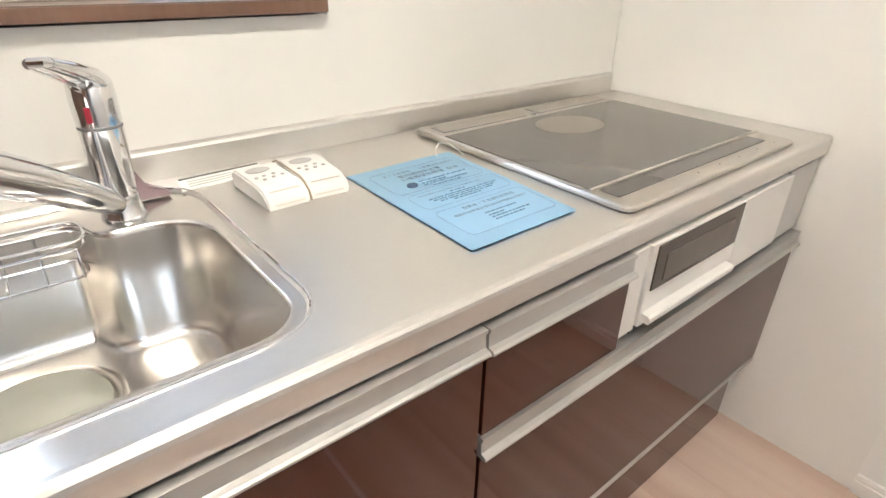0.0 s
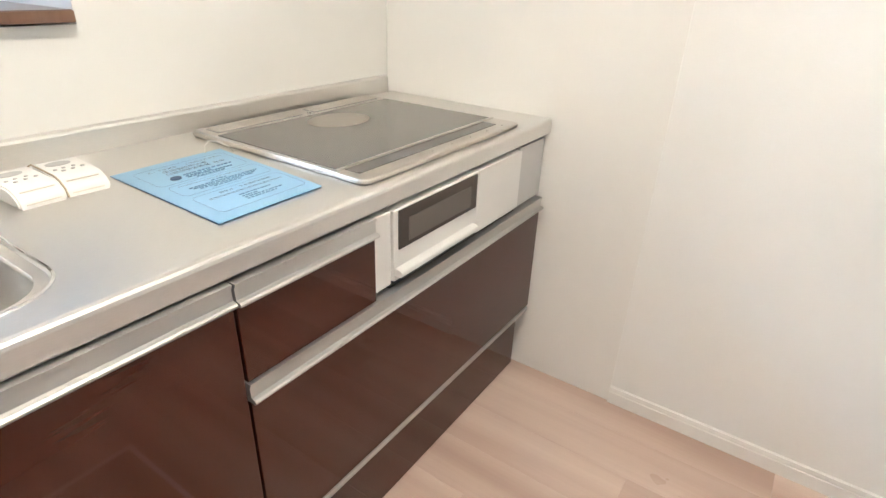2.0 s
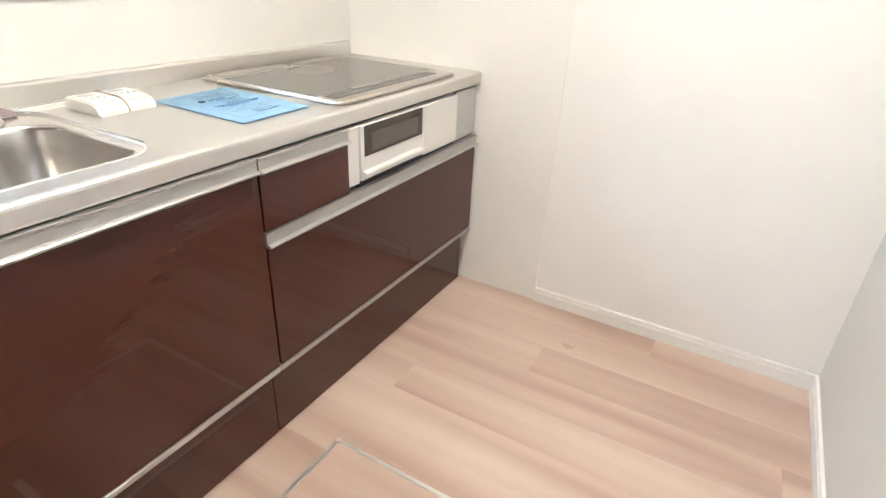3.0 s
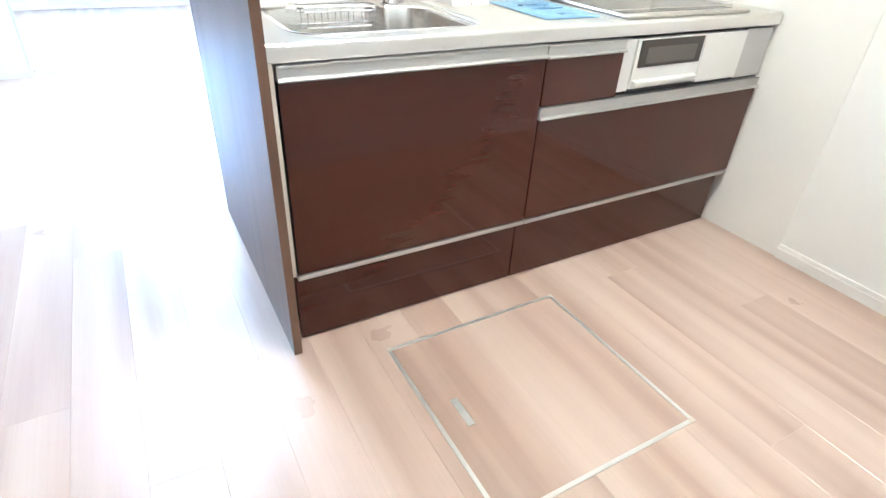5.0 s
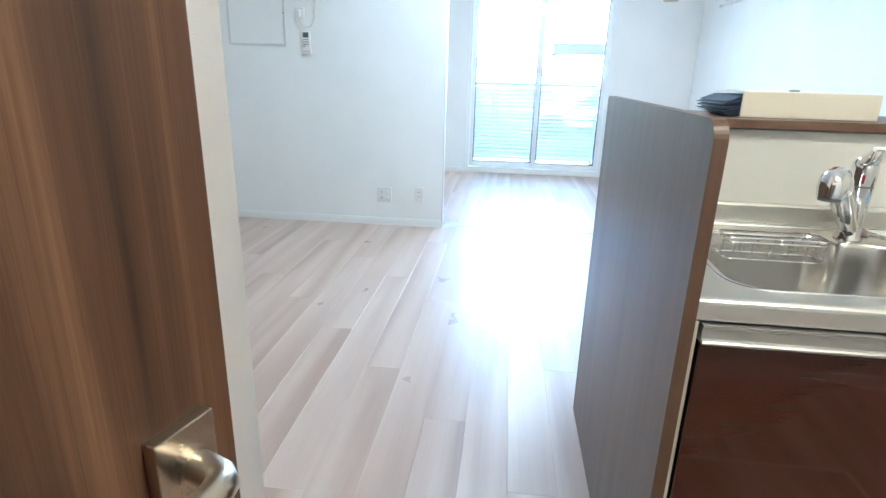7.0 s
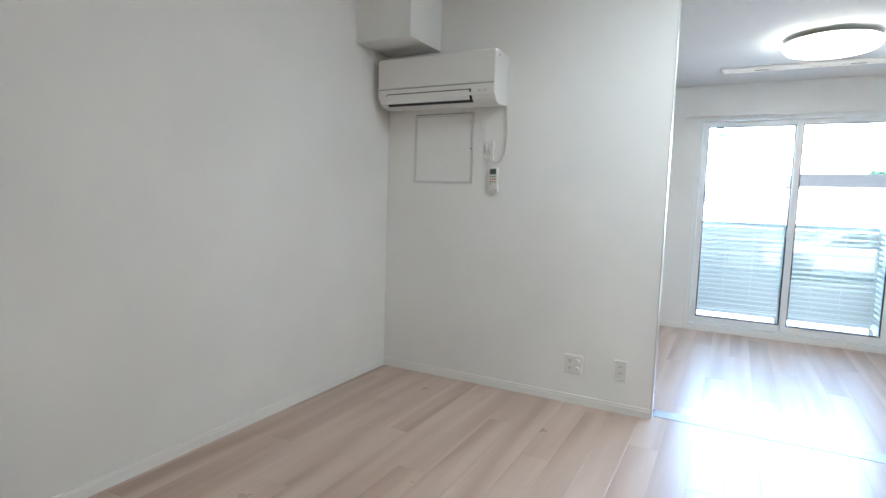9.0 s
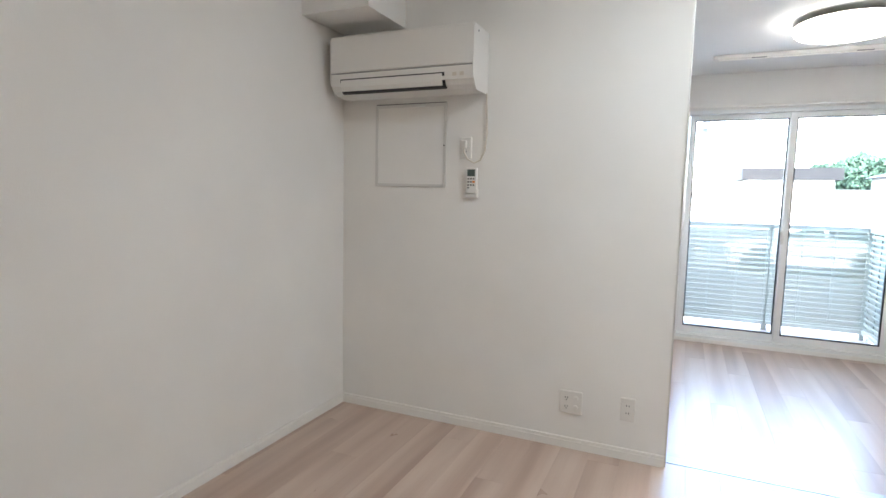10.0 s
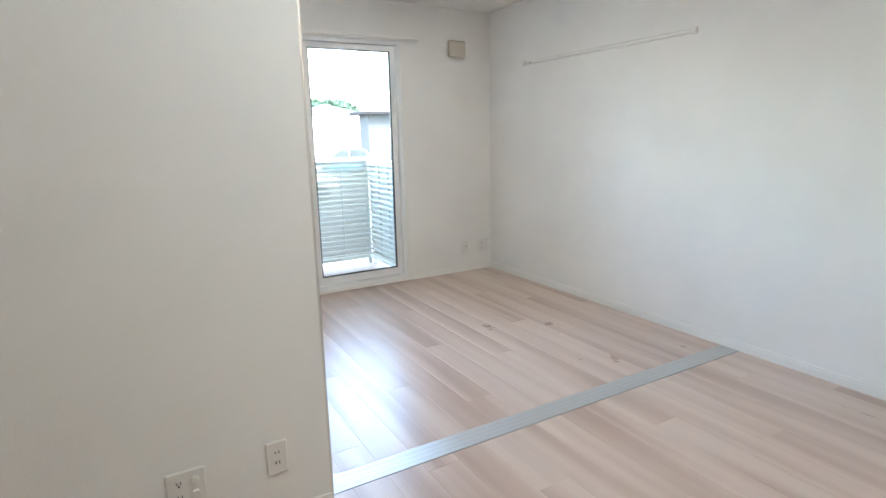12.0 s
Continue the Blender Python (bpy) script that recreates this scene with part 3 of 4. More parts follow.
part("spout", tube(bmesh.new(), [(0.488, 0.457, 0.872), (0.455, 0.418, 0.905), (0.403, 0.356, 0.955), (0.352, 0.295, 1.000)], [0.016, 0.020, 0.0235, 0.025], 16), CHROME, faucet, "", True)
head = part("spray_head", tube(bmesh.new(), [(0.354, 0.298, 0.998), (0.337, 0.277, 1.013), (0.324, 0.262, 1.020), (0.314, 0.250, 1.017), (0.309, 0.244, 1.007), (0.308, 0.242, 0.988)], [0.0235, 0.0265, 0.028, 0.028, 0.027, 0.0235], 18), CHROME, faucet, "", True)
part("nozzle", lathe(bmesh.new(), [(0.020, 0.0), (0.021, 0.006)], (0.308, 0.242, 0.9825), 20), GREY, head)

tag = thing("plastic_clip", (0.545, 0.515, 0.85), "small mauve translucent plastic piece behind the tap", "clip")
bm = bmesh.new()
prism(bm, [(0.520, 0.8505), (0.572, 0.8505), (0.560, 0.862), (0.538, 0.868), (0.524, 0.905), (0.518, 0.905)], "y", 0.502, 0.524)
bmesh.ops.bevel(bm, geom=bm.edges[:], offset=0.003, segments=2, affect="EDGES")
part("clip", bm, PURPLE, tag)


def alarm(x, y, turn):
    """A small white alarm unit: flat top with a dial and marks, long rounded front, shallow grooved panel."""
    t = thing("alarm_unit", (0, 0, 0), "small white plastic alarm unit lying on the worktop", "alarm", "alarm units tied together")
    bm = bmesh.new()
    prism(bm, [(-0.070, 0.0), (-0.0705, 0.006), (-0.067, 0.014), (-0.060, 0.0205), (-0.050, 0.0255), (-0.036, 0.0285), (0.044, 0.0300), (0.054, 0.0275), (0.058, 0.022), (0.058, 0.0)], "x", -0.0345, 0.0345)
    bmesh.ops.bevel(bm, geom=[e for e in bm.edges if abs(e.verts[0].co.x - e.verts[1].co.x) < 1e-6], offset=0.003, segments=3, affect="EDGES")
    part("case", bm, WHITE, t, "", True)
    bm = bmesh.new()
    prism(bm, [(-0.004 + 0.0195 * math.cos(a), 0.026 + 0.0125 * math.sin(a)) for a in (k * math.pi / 12 for k in range(24))], "z", 0.0288, 0.0302)
    part("dial", bm, GREYPANEL, t, "grey oval sounder")
    for u, v in ((-0.020, -0.006), (-0.006, -0.002), (0.010, 0.000), (0.004, -0.014), (-0.012, -0.018), (0.020, -0.010)):
        part("button", lathe(bmesh.new(), [(0.0034, 0.0), (0.0030, 0.0014)], (u, v, 0.0288), 10), GREYPANEL, t)
    for x0, x1, y0, z0, y1, z1 in ((-0.024, 0.024, -0.0560, 0.0232, -0.0572, 0.0226), (-0.024, 0.024, -0.0706, 0.0068, -0.0708, 0.0060)):
        part("groove", boxes((x0, x1, min(y0, y1) - 0.0010, max(y0, y1), min(z0, z1), max(z0, z1) + 0.0008)), CREAM, t)
    t.matrix_basis = pose(x, y, 0.8502, 0, 0, turn)
    return t


first = alarm(0.6925, 0.424, 1.5)
copy_thing(first, pose(0.7645, 0.427, 0.8502, 0, 0, -2.5))
band = thing("rubber_band", (0.7275, 0.37, 0.85), "thin band round the pair of alarm units", "band")
part("loop", tube(bmesh.new(), [(0.7280, 0.486, 0.852), (0.7280, 0.485, 0.876), (0.7280, 0.470, 0.8825), (0.7282, 0.388, 0.8810), (0.7284, 0.372, 0.8760), (0.7285, 0.358, 0.8660), (0.7286, 0.3525, 0.8525)], 0.0016, 6), RUBBER, band)

notice = thing("paper_label", (0.66, 0.535, 0.85), "white printed label by the upstand", "label")
part("sheet", prism(bmesh.new(), [(0.585, 0.503), (0.728, 0.514), (0.733, 0.566), (0.592, 0.560)], "z", 0.8503, 0.8512), PAPERWHITE, notice)
for v0, v1 in ((0.22, 0.27), (0.42, 0.47), (0.62, 0.67), (0.88, 0.99)):
    a, b = Vector((0.585, 0.503)), Vector((0.728, 0.514))
    c, d = Vector((0.592, 0.560)), Vector((0.733, 0.566))
    full = v0 == 0.88
    quad = [a.lerp(c, v).lerp(b.lerp(d, v), u) for u, v in ((0.02 if full else 0.10, v0), (0.98 if full else 0.86 - 0.4 * v0, v0), (0.98 if full else 0.86 - 0.4 * v0, v1), (0.02 if full else 0.10, v1))]
    part("line", prism(bmesh.new(), quad, "z", 0.8512, 0.8516), BUTTON if full else GREYPANEL, notice)

paper = thing("blue_leaflet", (0.92, 0.25, 0.85), "sky-blue printed leaflet lying on the steel worktop", "leaflet")
LX, LY = Vector((0.2085, 0.002)), Vector((0.008, 0.325))


def on_sheet(u, v):
    return Vector((0.812, 0.085)) + LX * u + LY * v + Vector((0.018, 0.003)) * (u * v)


for k, m in ((0, PAPERDARK), (1, PAPERBLUE), (2, PAPERBLUE)):
    bm = bmesh.new()
    n, rows = 12, []
    for j in range(n + 1):
        v = j / n
        lift = 0.0006 + 0.0008 * k + 0.004 * k * max(0, 0.25 - v) ** 2 + 0.0003 * k * math.sin(v * 5)
        rows.append([bm.verts.new((*on_sheet(u + 0.003 * k, v - 0.002 * k), 0.8502 + lift + 0.0003 * k * math.sin(3 * u))) for u in (0, 0.25, 0.5, 0.75, 1)])
    for a, b in zip(rows, rows[1:]):
        for i in range(4):
            bm.faces.new((a[i], a[i + 1], b[i + 1], b[i]))
    bmesh.ops.solidify(bm, geom=bm.faces[:], thickness=0.0005)
    part("sheet", bm, m, paper)


def bar(u0, u1, v0, v1, z=0.8546):
    bm = bmesh.new()
    a, b, c, d = on_sheet(u0, v0), on_sheet(u1, v0), on_sheet(u1, v1), on_sheet(u0, v1)
    prism(bm, [a, b, c, d], "z", z - 0.0035, z)
    return part("print_bar", bm, INK, paper)


def words(text, u, v, size, ink):
    """A printed line on the sheet, in flat letters."""
    cu = bpy.data.curves.new("print", "FONT")
    cu.body, cu.size = text, size
    ob = new("print", cu)
    bpy.context.view_layer.update()
    me = bpy.data.meshes.new_from_object(ob.evaluated_get(bpy.context.evaluated_depsgraph_get()))
    bpy.data.objects.remove(ob)
    bpy.data.curves.remove(cu)
    p = on_sheet(u, v)
    me.transform(pose(p.x, p.y, 0.8551, 0, 0, math.degrees(math.atan2(LX.y, LX.x))) @ Matrix.Translation((0, 0, 0)))
    bm = bmesh.new()
    bm.from_mesh(me)
    bpy.data.meshes.remove(me)
    return part("print", bm, ink, paper)


def outline_on_sheet(u0, u1, v0, v1):
    loop = [on_sheet(*p) for p in rect(u0, u1, v0, v1, 0.045, 5)]
    return part("print_frame", tube(bmesh.new(), [(*p, 0.8547) for p in loop + loop[:1]], 0.00024, 4), INK, paper)


words("上・下水道を      ご利用される方へ", 0.19, 0.842, 0.0098, INKDARK)
words("使用開始申込書", 0.29, 0.790, 0.0128, INKDARK)
words("口座振替依頼書  在中", 0.28, 0.745, 0.0128, INKDARK)
words("To customers using Water & Sewerage Services", 0.19, 0.530, 0.0066, INKDARK)
words("自来水・下水道的利用者", 0.33, 0.300, 0.0098, INKDARK)
words("使用开始申请及银行自动转账委托书在内", 0.20, 0.255, 0.0082, INKDARK)
rng = random.Random(4)
for v, u0, u1 in ((0.700, 0.38, 0.84), (0.672, 0.38, 0.62), (0.650, 0.38, 0.80), (0.622, 0.44, 0.70), (0.508, 0.46, 0.60), (0.482, 0.24, 0.88), (0.462, 0.26, 0.84), (0.442, 0.30, 0.80), (0.422, 0.40, 0.66),
                  (0.215, 0.42, 0.72), (0.188, 0.42, 0.56), (0.165, 0.42, 0.78), (0.142, 0.42, 0.70)):
    u = u0
    while u < u1:
        w = rng.uniform(0.012, 0.04)
        bar(u, min(u + w, u1), v, v + 0.0055)
        u += w + rng.uniform(0.006, 0.016)
part("spot", prism(bmesh.new(), [on_sheet(0.30 + 0.045 * math.cos(a), 0.682 + 0.026 * math.sin(a)) for a in (k * math.pi / 8 for k in range(16))], "z", 0.852, 0.8550), INKDARK, paper)
for row in ((0.10, 0.93, 0.60, 0.90), (0.12, 0.95, 0.39, 0.57), (0.12, 0.95, 0.08, 0.35)):
    outline_on_sheet(*row)
part("string", tube(bmesh.new(), [(1.000, 0.392, 0.858), (1.012, 0.410, 0.866), (1.032, 0.423, 0.870), (1.050, 0.416, 0.866), (1.058, 0.396, 0.857), (1.053, 0.376, 0.8525)], 0.0013, 6), STRING, paper, "white string loop")

hob = thing("induction_hob", (1.37, 0.29, 0.85), "grey glass induction hob in a champagne metal frame", "hob")
bm = bmesh.new()
o = rect(1.070, 1.664, 0.028, 0.556, 0.020, 7)
levels = [[bm.verts.new((*p, z)) for p in inset(o, d)] for d, z in ((0.003, 0.8505), (0.0, 0.853), (0.0, 0.858), (0.0015, 0.8605), (0.006, 0.8615))]
for a, b in zip(levels, levels[1:]):
    skin(bm, a, b)
bm.faces.new(levels[0]), bm.faces.new(levels[-1])
part("frame", bm, HOBFRAME, hob)
part("glass", box(bmesh.new(), 1.084, 1.652, 0.112, 0.470, 0.8600, 0.8630, 0.001), HOBGLASS, hob, "grey glass cooking surface")
ring = part("worn_patch", prism(bmesh.new(), [(1.366 + 0.086 * math.cos(a), 0.380 + 0.066 * math.sin(a)) for a in (k * math.pi / 24 for k in range(48))], "z", 0.8625, 0.8633), HOBSTAIN, hob, "pale round mark on the glass")
part("display_strip", box(bmesh.new(), 1.094, 1.600, 0.064, 0.1015, 0.8600, 0.8627, 0.0008), HOBSTRIP, hob, "dark display strip")
part("front_bar", box(bmesh.new(), 1.080, 1.656, 0.103, 0.110, 0.8600, 0.8650, 0.0015), HOBFRAME, hob)
part("side_bead", box(bmesh.new(), 1.0715, 1.0785, 0.10, 0.54, 0.8600, 0.8638, 0.0015), CHROME, hob)
for k in range(5):
    part("key_mark", box(bmesh.new(), 1.30 + 0.075 * k, 1.304 + 0.075 * k, 0.047, 0.0495, 0.8612, 0.8619), HOBGLASS, hob)
for x0, x1 in ((1.098, 1.345), (1.385, 1.636)):
    v = part("vent", box(bmesh.new(), x0, x1, 0.488, 0.534, 0.8600, 0.8628, 0.001), GREY, hob, "recessed grille")
    for k in range(5):
        part("slat", box(bmesh.new(), x0 + 0.003, x1 - 0.003, 0.4905 + 0.009 * k, 0.4955 + 0.009 * k, 0.8625, 0.8652, 0.0006), HOBFRAME, v)
    n = int((x1 - x0) / 0.012)
    for k in range(n):
        x = x0 + 0.006 + 0.012 * k
        part("cross_slat", box(bmesh.new(), x, x + 0.004, 0.490, 0.532, 0.8622, 0.8648), HOBFRAME, v)
part("knob", lathe(bmesh.new(), [(0.006, 0), (0.006, 0.006), (0.004, 0.0075)], (1.365, 0.486, 0.8612), 16), CHROME, hob)

# serving shelf, folder, switch
shelf = thing("serving_shelf", (0.45, 0.75, 1.10), "brown woodgrain shelf on the low kitchen wall", "shelf")
bm = bmesh.new()
prism(bm, [(0.579, 1.091), (0.935, 1.091), (0.935, 1.113), (0.582, 1.113), (0.579, 1.110)], "x", 0.001, 0.900)
part("board", bm, PANELWOOD, shelf)
part("edge_band", box(bmesh.new(), 0.001, 0.901, 0.5765, 0.5785, 1.0915, 1.1115, 0.0006), EDGEWOOD, shelf, "lighter brown front edge")

folder = thing("file_folder", (0.44, 0.74, 1.113), "cream file folder lying flat on the shelf", "folder")
part("spine", box(bmesh.new(), 0.272, 0.612, 0.660, 0.664, 1.1135, 1.179, 0.0015), FOLDER, folder)
part("cover", box(bmesh.new(), 0.272, 0.612, 0.6645, 0.900, 1.1135, 1.116, 0.001), FOLDER, folder)
part("cover", box(bmesh.new(), 0.272, 0.612, 0.6645, 0.900, 1.1765, 1.179, 0.001), FOLDER, folder)
for k in range(14):
    z = 1.1165 + 0.0038 * k
    low = 1.126 + (z - 1.126) * 0.62
    tip = 0.238 + 0.010 * math.sin(k * 1.7)
    bm = bmesh.new()
    prism(bm, [(0.604, z), (0.278, z), (tip, low), (tip, low + 0.0014), (0.278, z + 0.0024), (0.604, z + 0.0024)], "y", 0.668, 0.885)
    part("page", bm, NAVYPALE if k % 3 == 1 else NAVY, folder)
part("clip", lathe(bmesh.new(), [(0.014, 0), (0.014, 0.004), (0.009, 0.006)], (0.452, 0.78, 1.179), 20), GREY, folder)


def plate(x, y, z, w, h, face, label, name="wall_socket"):
    """A wall plate with a raised inner frame, built facing -y and turned."""
    t = thing(name, (0, 0, 0), label, "switch" if "switch" in name else "socket")
    o = rect(-w / 2, w / 2, -h / 2, h / 2, 0.006, 4)
    bm = bmesh.new()
    lv = [[bm.verts.new((p[0], y2, p[1])) for p in inset(o, d)] for d, y2 in ((0.0, 0.0), (0.0, -0.004), (0.0015, -0.0065), (0.004, -0.008))]
    for a, b in zip(lv, lv[1:]):
        skin(bm, a, b)
    bm.faces.new(lv[0]), bm.faces.new(lv[-1])
    part("plate", bm, WHITE, t)
    turn = {"y-": 0, "x-": -90, "x+": 90, "y+": 180}[face]
    return t, pose(x, y, z, 0, 0, turn)


def slots(t, x, z):
    for dx in (-0.0062, 0.0062):
        part("slot", box(bmesh.new(), x + dx - 0.0013, x + dx + 0.0013, -0.0118, -0.0090, z - 0.0045, z + 0.0045), DARK, t)


sw, at = plate(0.908, 0.722, 1.222, 0.070, 0.120, "x-", "white wall switch plate on the serving opening's reveal", "wall_switch")
part("rocker", box(bmesh.new(), -0.020, 0.020, -0.0125, -0.0075, -0.046, 0.046, 0.002), WHITE, sw)
part("lamp", box(bmesh.new(), -0.003, 0.003, -0.0135, -0.012, 0.020, 0.026), DARK, sw)
sw.matrix_basis = at

# floor hatch
hatch = thing("floor_hatch", (0.53, -0.41, 0), "underfloor storage hatch with aluminium frame", "hatch")
part("lid", box(bmesh.new(), 0.233, 0.822, -0.704, -0.124, -0.004, 0.0016, 0.0008), FLOOR, hatch)
for r in ((0.221, 0.835, -0.124, -0.112), (0.221, 0.835, -0.716, -0.704), (0.221, 0.233, -0.7035, -0.1245), (0.823, 0.835, -0.7035, -0.1245)):
    part("frame_strip", box(bmesh.new(), *r, -0.004, 0.0026, 0.0008), ALUFRAME, hatch, "aluminium edge strip")
for x in (0.221, 0.823):
    for y in (-0.716, -0.124):
        part("corner_cap", box(bmesh.new(), x - 0.002, x + 0.014, y - 0.002, y + 0.014, -0.002, 0.0034, 0.001), CREAM, hatch)
part("pull_tab", box(bmesh.new(), 0.292, 0.313, -0.462, -0.366, 0.0, 0.0028, 0.0006), ALUFRAME, hatch, "flush metal pull")

# open door with lever
leaf = thing("room_door", (0, 0, 0), "open walnut veneer door with satin nickel lever", "door")
part("leaf", box(bmesh.new(), 0.0, 0.754, -0.034, 0.0, 0.008, 2.02, 0.0012), WALNUT, leaf)
ros = part("rosette", box(bmesh.new(), 0.675, 0.725, -0.0455, -0.0335, 0.910, 0.972, 0.0012), NICKEL, leaf, "square satin nickel rose")
part("lever", tube(bmesh.new(), [(0.700, -0.052, 0.941), (0.700, -0.060, 0.941), (0.6985, -0.072, 0.941), (0.694, -0.079, 0.941), (0.685, -0.082, 0.941), (0.651, -0.0825, 0.940), (0.565, -0.082, 0.938), (0.563, -0.082, 0.938)],
                   [0.0125, 0.0122, 0.012, 0.0118, 0.0115, 0.011, 0.0108, 0.0100], 20), NICKEL, leaf, "satin nickel lever handle", True)
part("neck", lathe(bmesh.new(), [(0.0150, -0.0045), (0.0150, 0.0025)], (0.700, -0.048, 0.941), 24, "y"), NICKEL, ros)
part("neck_gap", lathe(bmesh.new(), [(0.0118, -0.0016), (0.0118, 0.0012)], (0.700, -0.0537, 0.941), 24, "y"), DARK, ros)
part("latch_plate", box(bmesh.new(), 0.7535, 0.7552, -0.029, -0.007, 0.83, 1.03, 0.0004), ALUFRAME, leaf)
DOOR_TURN = 74.9
leaf.matrix_basis = pose(-0.768, -1.272, 0, 0, 0, DOOR_TURN)
structure("door_frame", boxes((-0.785, -0.769, YB - 0.13, YB + 0.004, 0, 2.03), (0.055, 0.085, YB - 0.13, YB + 0.004, 0, 2.03), (-0.785, 0.085, YB - 0.13, YB + 0.004, 2.03, 2.06)), WALNUT, "walnut door frame")


# ---- living room ----
track = structure("floor_track", boxes((-0.815, XR, 3.414, 3.536, -0.006, -0.0012)), TRACK, "grey sliding-door floor track")
for y0, y1, z in ((3.416, 3.421, 0.0022), (3.4225, 3.4445, 0.0010), (3.4455, 3.4735, 0.0012), (3.4745, 3.5045, 0.0010), (3.5055, 3.534, 0.0012)):
    part("rail", box(bmesh.new(), -0.815, XR, y0, y1, -0.0012, z, 0.0005), TRACK, track)
for y in (3.4145, 3.4450, 3.4740, 3.5050):
    part("groove", box(bmesh.new(), -0.815, XR, y - 0.0010, y + 0.0010, -0.0011, 0.0009), GREY, track)
for x, y in ((-2.45, 3.433), (-2.44, 3.490)):
    sd = thing("sliding_door", (x + 0.8, y, 0), "white sliding door slid open behind the wall", "sliding door", "sliding doors")
    part("leaf", box(bmesh.new(), x, -0.83, y, y + 0.03, 0.004, H - 0.02, 0.002), TRIM, sd)
    part("edge_strip", box(bmesh.new(), -0.8295, -0.826, y + 0.001, y + 0.029, 0.006, H - 0.022, 0.0008), ALUFRAME, sd)
structure("ceiling_track", boxes((-0.815, XR, 3.425, 3.53, H - 0.018, H - 0.001)), TRIM, "white ceiling track of the sliding doors")

s1, at = plate(-1.294, YA, 0.2520, 0.118, 0.121, "y-", "white wall socket plate with outlets and aerial jacks")
for z in (0.026, -0.022):
    slots(s1, -0.022, z)
    part("earth_hole", lathe(bmesh.new(), [(0.0028, 0), (0.0028, 0.003)], (-0.022, -0.0115, z - 0.012), 10, "y"), DARK, s1)
for z in (0.024, -0.024):
    part("jack_cap", lathe(bmesh.new(), [(0.0125, 0.0), (0.0125, -0.006), (0.011, -0.008)], (0.026, -0.0075, z), 20, "y"), WHITE, s1)
s1.matrix_basis = at
s2, at = plate(-1.008, YA, 0.2630, 0.072, 0.121, "y-", "white double wall socket")
for z in (0.022, -0.016):
    slots(s2, 0.0, z)
s2.matrix_basis = at
s3, at = plate(-1.928, YA, 1.585, 0.070, 0.118, "y-", "white wall socket for the air conditioner")
slots(s3, 0.0, -0.02)
part("plug", box(bmesh.new(), -0.016, 0.012, -0.034, -0.008, -0.005, 0.038, 0.005), WHITE, s3, "white plug")
s3.matrix_basis = at

hatch_w = thing("access_panel", (-2.28, YA, 1.6), "white inspection panel with grey metal frame", "access panel")
part("door", box(bmesh.new(), -2.484, -2.063, YA - 0.003, YA - 0.0005, 1.385, 1.818, 0.0006), WALL, hatch_w)
for r in ((-2.502, -2.484, 1.367, 1.836), (-2.063, -2.045, 1.367, 1.836), (-2.4835, -2.0635, 1.367, 1.385), (-2.4835, -2.0635, 1.818, 1.836)):
    part("frame_strip", box(bmesh.new(), r[0], r[1], YA - 0.007, YA - 0.0005, r[2], r[3], 0.0015), ALUFRAME, hatch_w)
part("gap", boxes((-2.494, -2.05, YA - 0.006, YA - 0.001, 1.8362, 1.8395)), DARK, hatch_w)
part("latch", lathe(bmesh.new(), [(0.004, 0), (0.004, -0.002)], (-2.058, YA - 0.007, 1.60), 10, "y"), DARK, hatch_w)

remote = thing("remote_control", (-1.883, YA - 0.02, 1.31), "white air-conditioner remote in its wall holder", "remote")
part("holder", box(bmesh.new(), -1.919, -1.847, YA - 0.024, YA - 0.0005, 1.315, 1.362, 0.004), WHITE, remote)
part("body", box(bmesh.new(), -1.914, -1.852, YA - 0.028, YA - 0.006, 1.335, 1.474, 0.004), WHITE, remote)
part("screen", box(bmesh.new(), -1.905, -1.861, YA - 0.0295, YA - 0.027, 1.430, 1.467, 0.0006), LCD, remote, "grey-green display")
for dx, z in ((-0.015, 1.416), (0.0, 1.416), (0.015, 1.416), (-0.015, 1.399), (0.0, 1.399), (-0.015, 1.382), (0.0, 1.382), (0.015, 1.382), (-0.015, 1.367)):
    part("button", box(bmesh.new(), -1.883 + dx - 0.0050, -1.883 + dx + 0.0050, YA - 0.0295, YA - 0.027, z - 0.0036, z + 0.0036, 0.0006), BUTTON, remote)
part("button", box(bmesh.new(), -1.875, -1.860, YA - 0.030, YA - 0.027, 1.394, 1.405, 0.001), ORANGE, remote, "orange button")

ac = thing("air_conditioner", (-2.24, 3.25, 1.87), "white wall-mounted split air conditioner", "air conditioner")
X0, X1A = -2.668, -1.812
yf = 3.135
part("body", prism(bmesh.new(), [(YA - 0.001, 1.872), (3.26, 1.864), (3.195, 1.872), (3.165, 1.888), (3.148, 1.915), (3.145, 1.955), (3.15, 2.165), (3.165, 2.178), (YA - 0.001, 2.180)], "x", X0 + 0.006, X1A - 0.006), WHITE, ac)
for x0, x1 in ((X0, X0 + 0.0058), (X1A - 0.0058, X1A)):
    bm = prism(bmesh.new(), rounded([(YA - 0.001, 1.866, 0.004), (YA - 0.001, 2.182, 0.004), (yf, 2.182, 0.022), (yf, 1.93, 0.03), (3.19, 1.862, 0.03)], 5), "x", x0, x1)
    part("end_cap", bm, WHITE, ac)
part("front_cover", box(bmesh.new(), X0 + 0.004, X1A - 0.004, yf, 3.1495, 1.984, 2.180, 0.006), WHITE, ac)
part("seam", box(bmesh.new(), X0 + 0.006, X1A - 0.006, 3.1405, 3.150, 1.979, 1.9835), GREY, ac)
bm = bmesh.new()
prism(bm, [(3.138, 1.978), (3.138, 1.935), (3.142, 1.912), (3.150, 1.912), (3.150, 1.978)], "x", X0 + 0.004, X1A - 0.004)
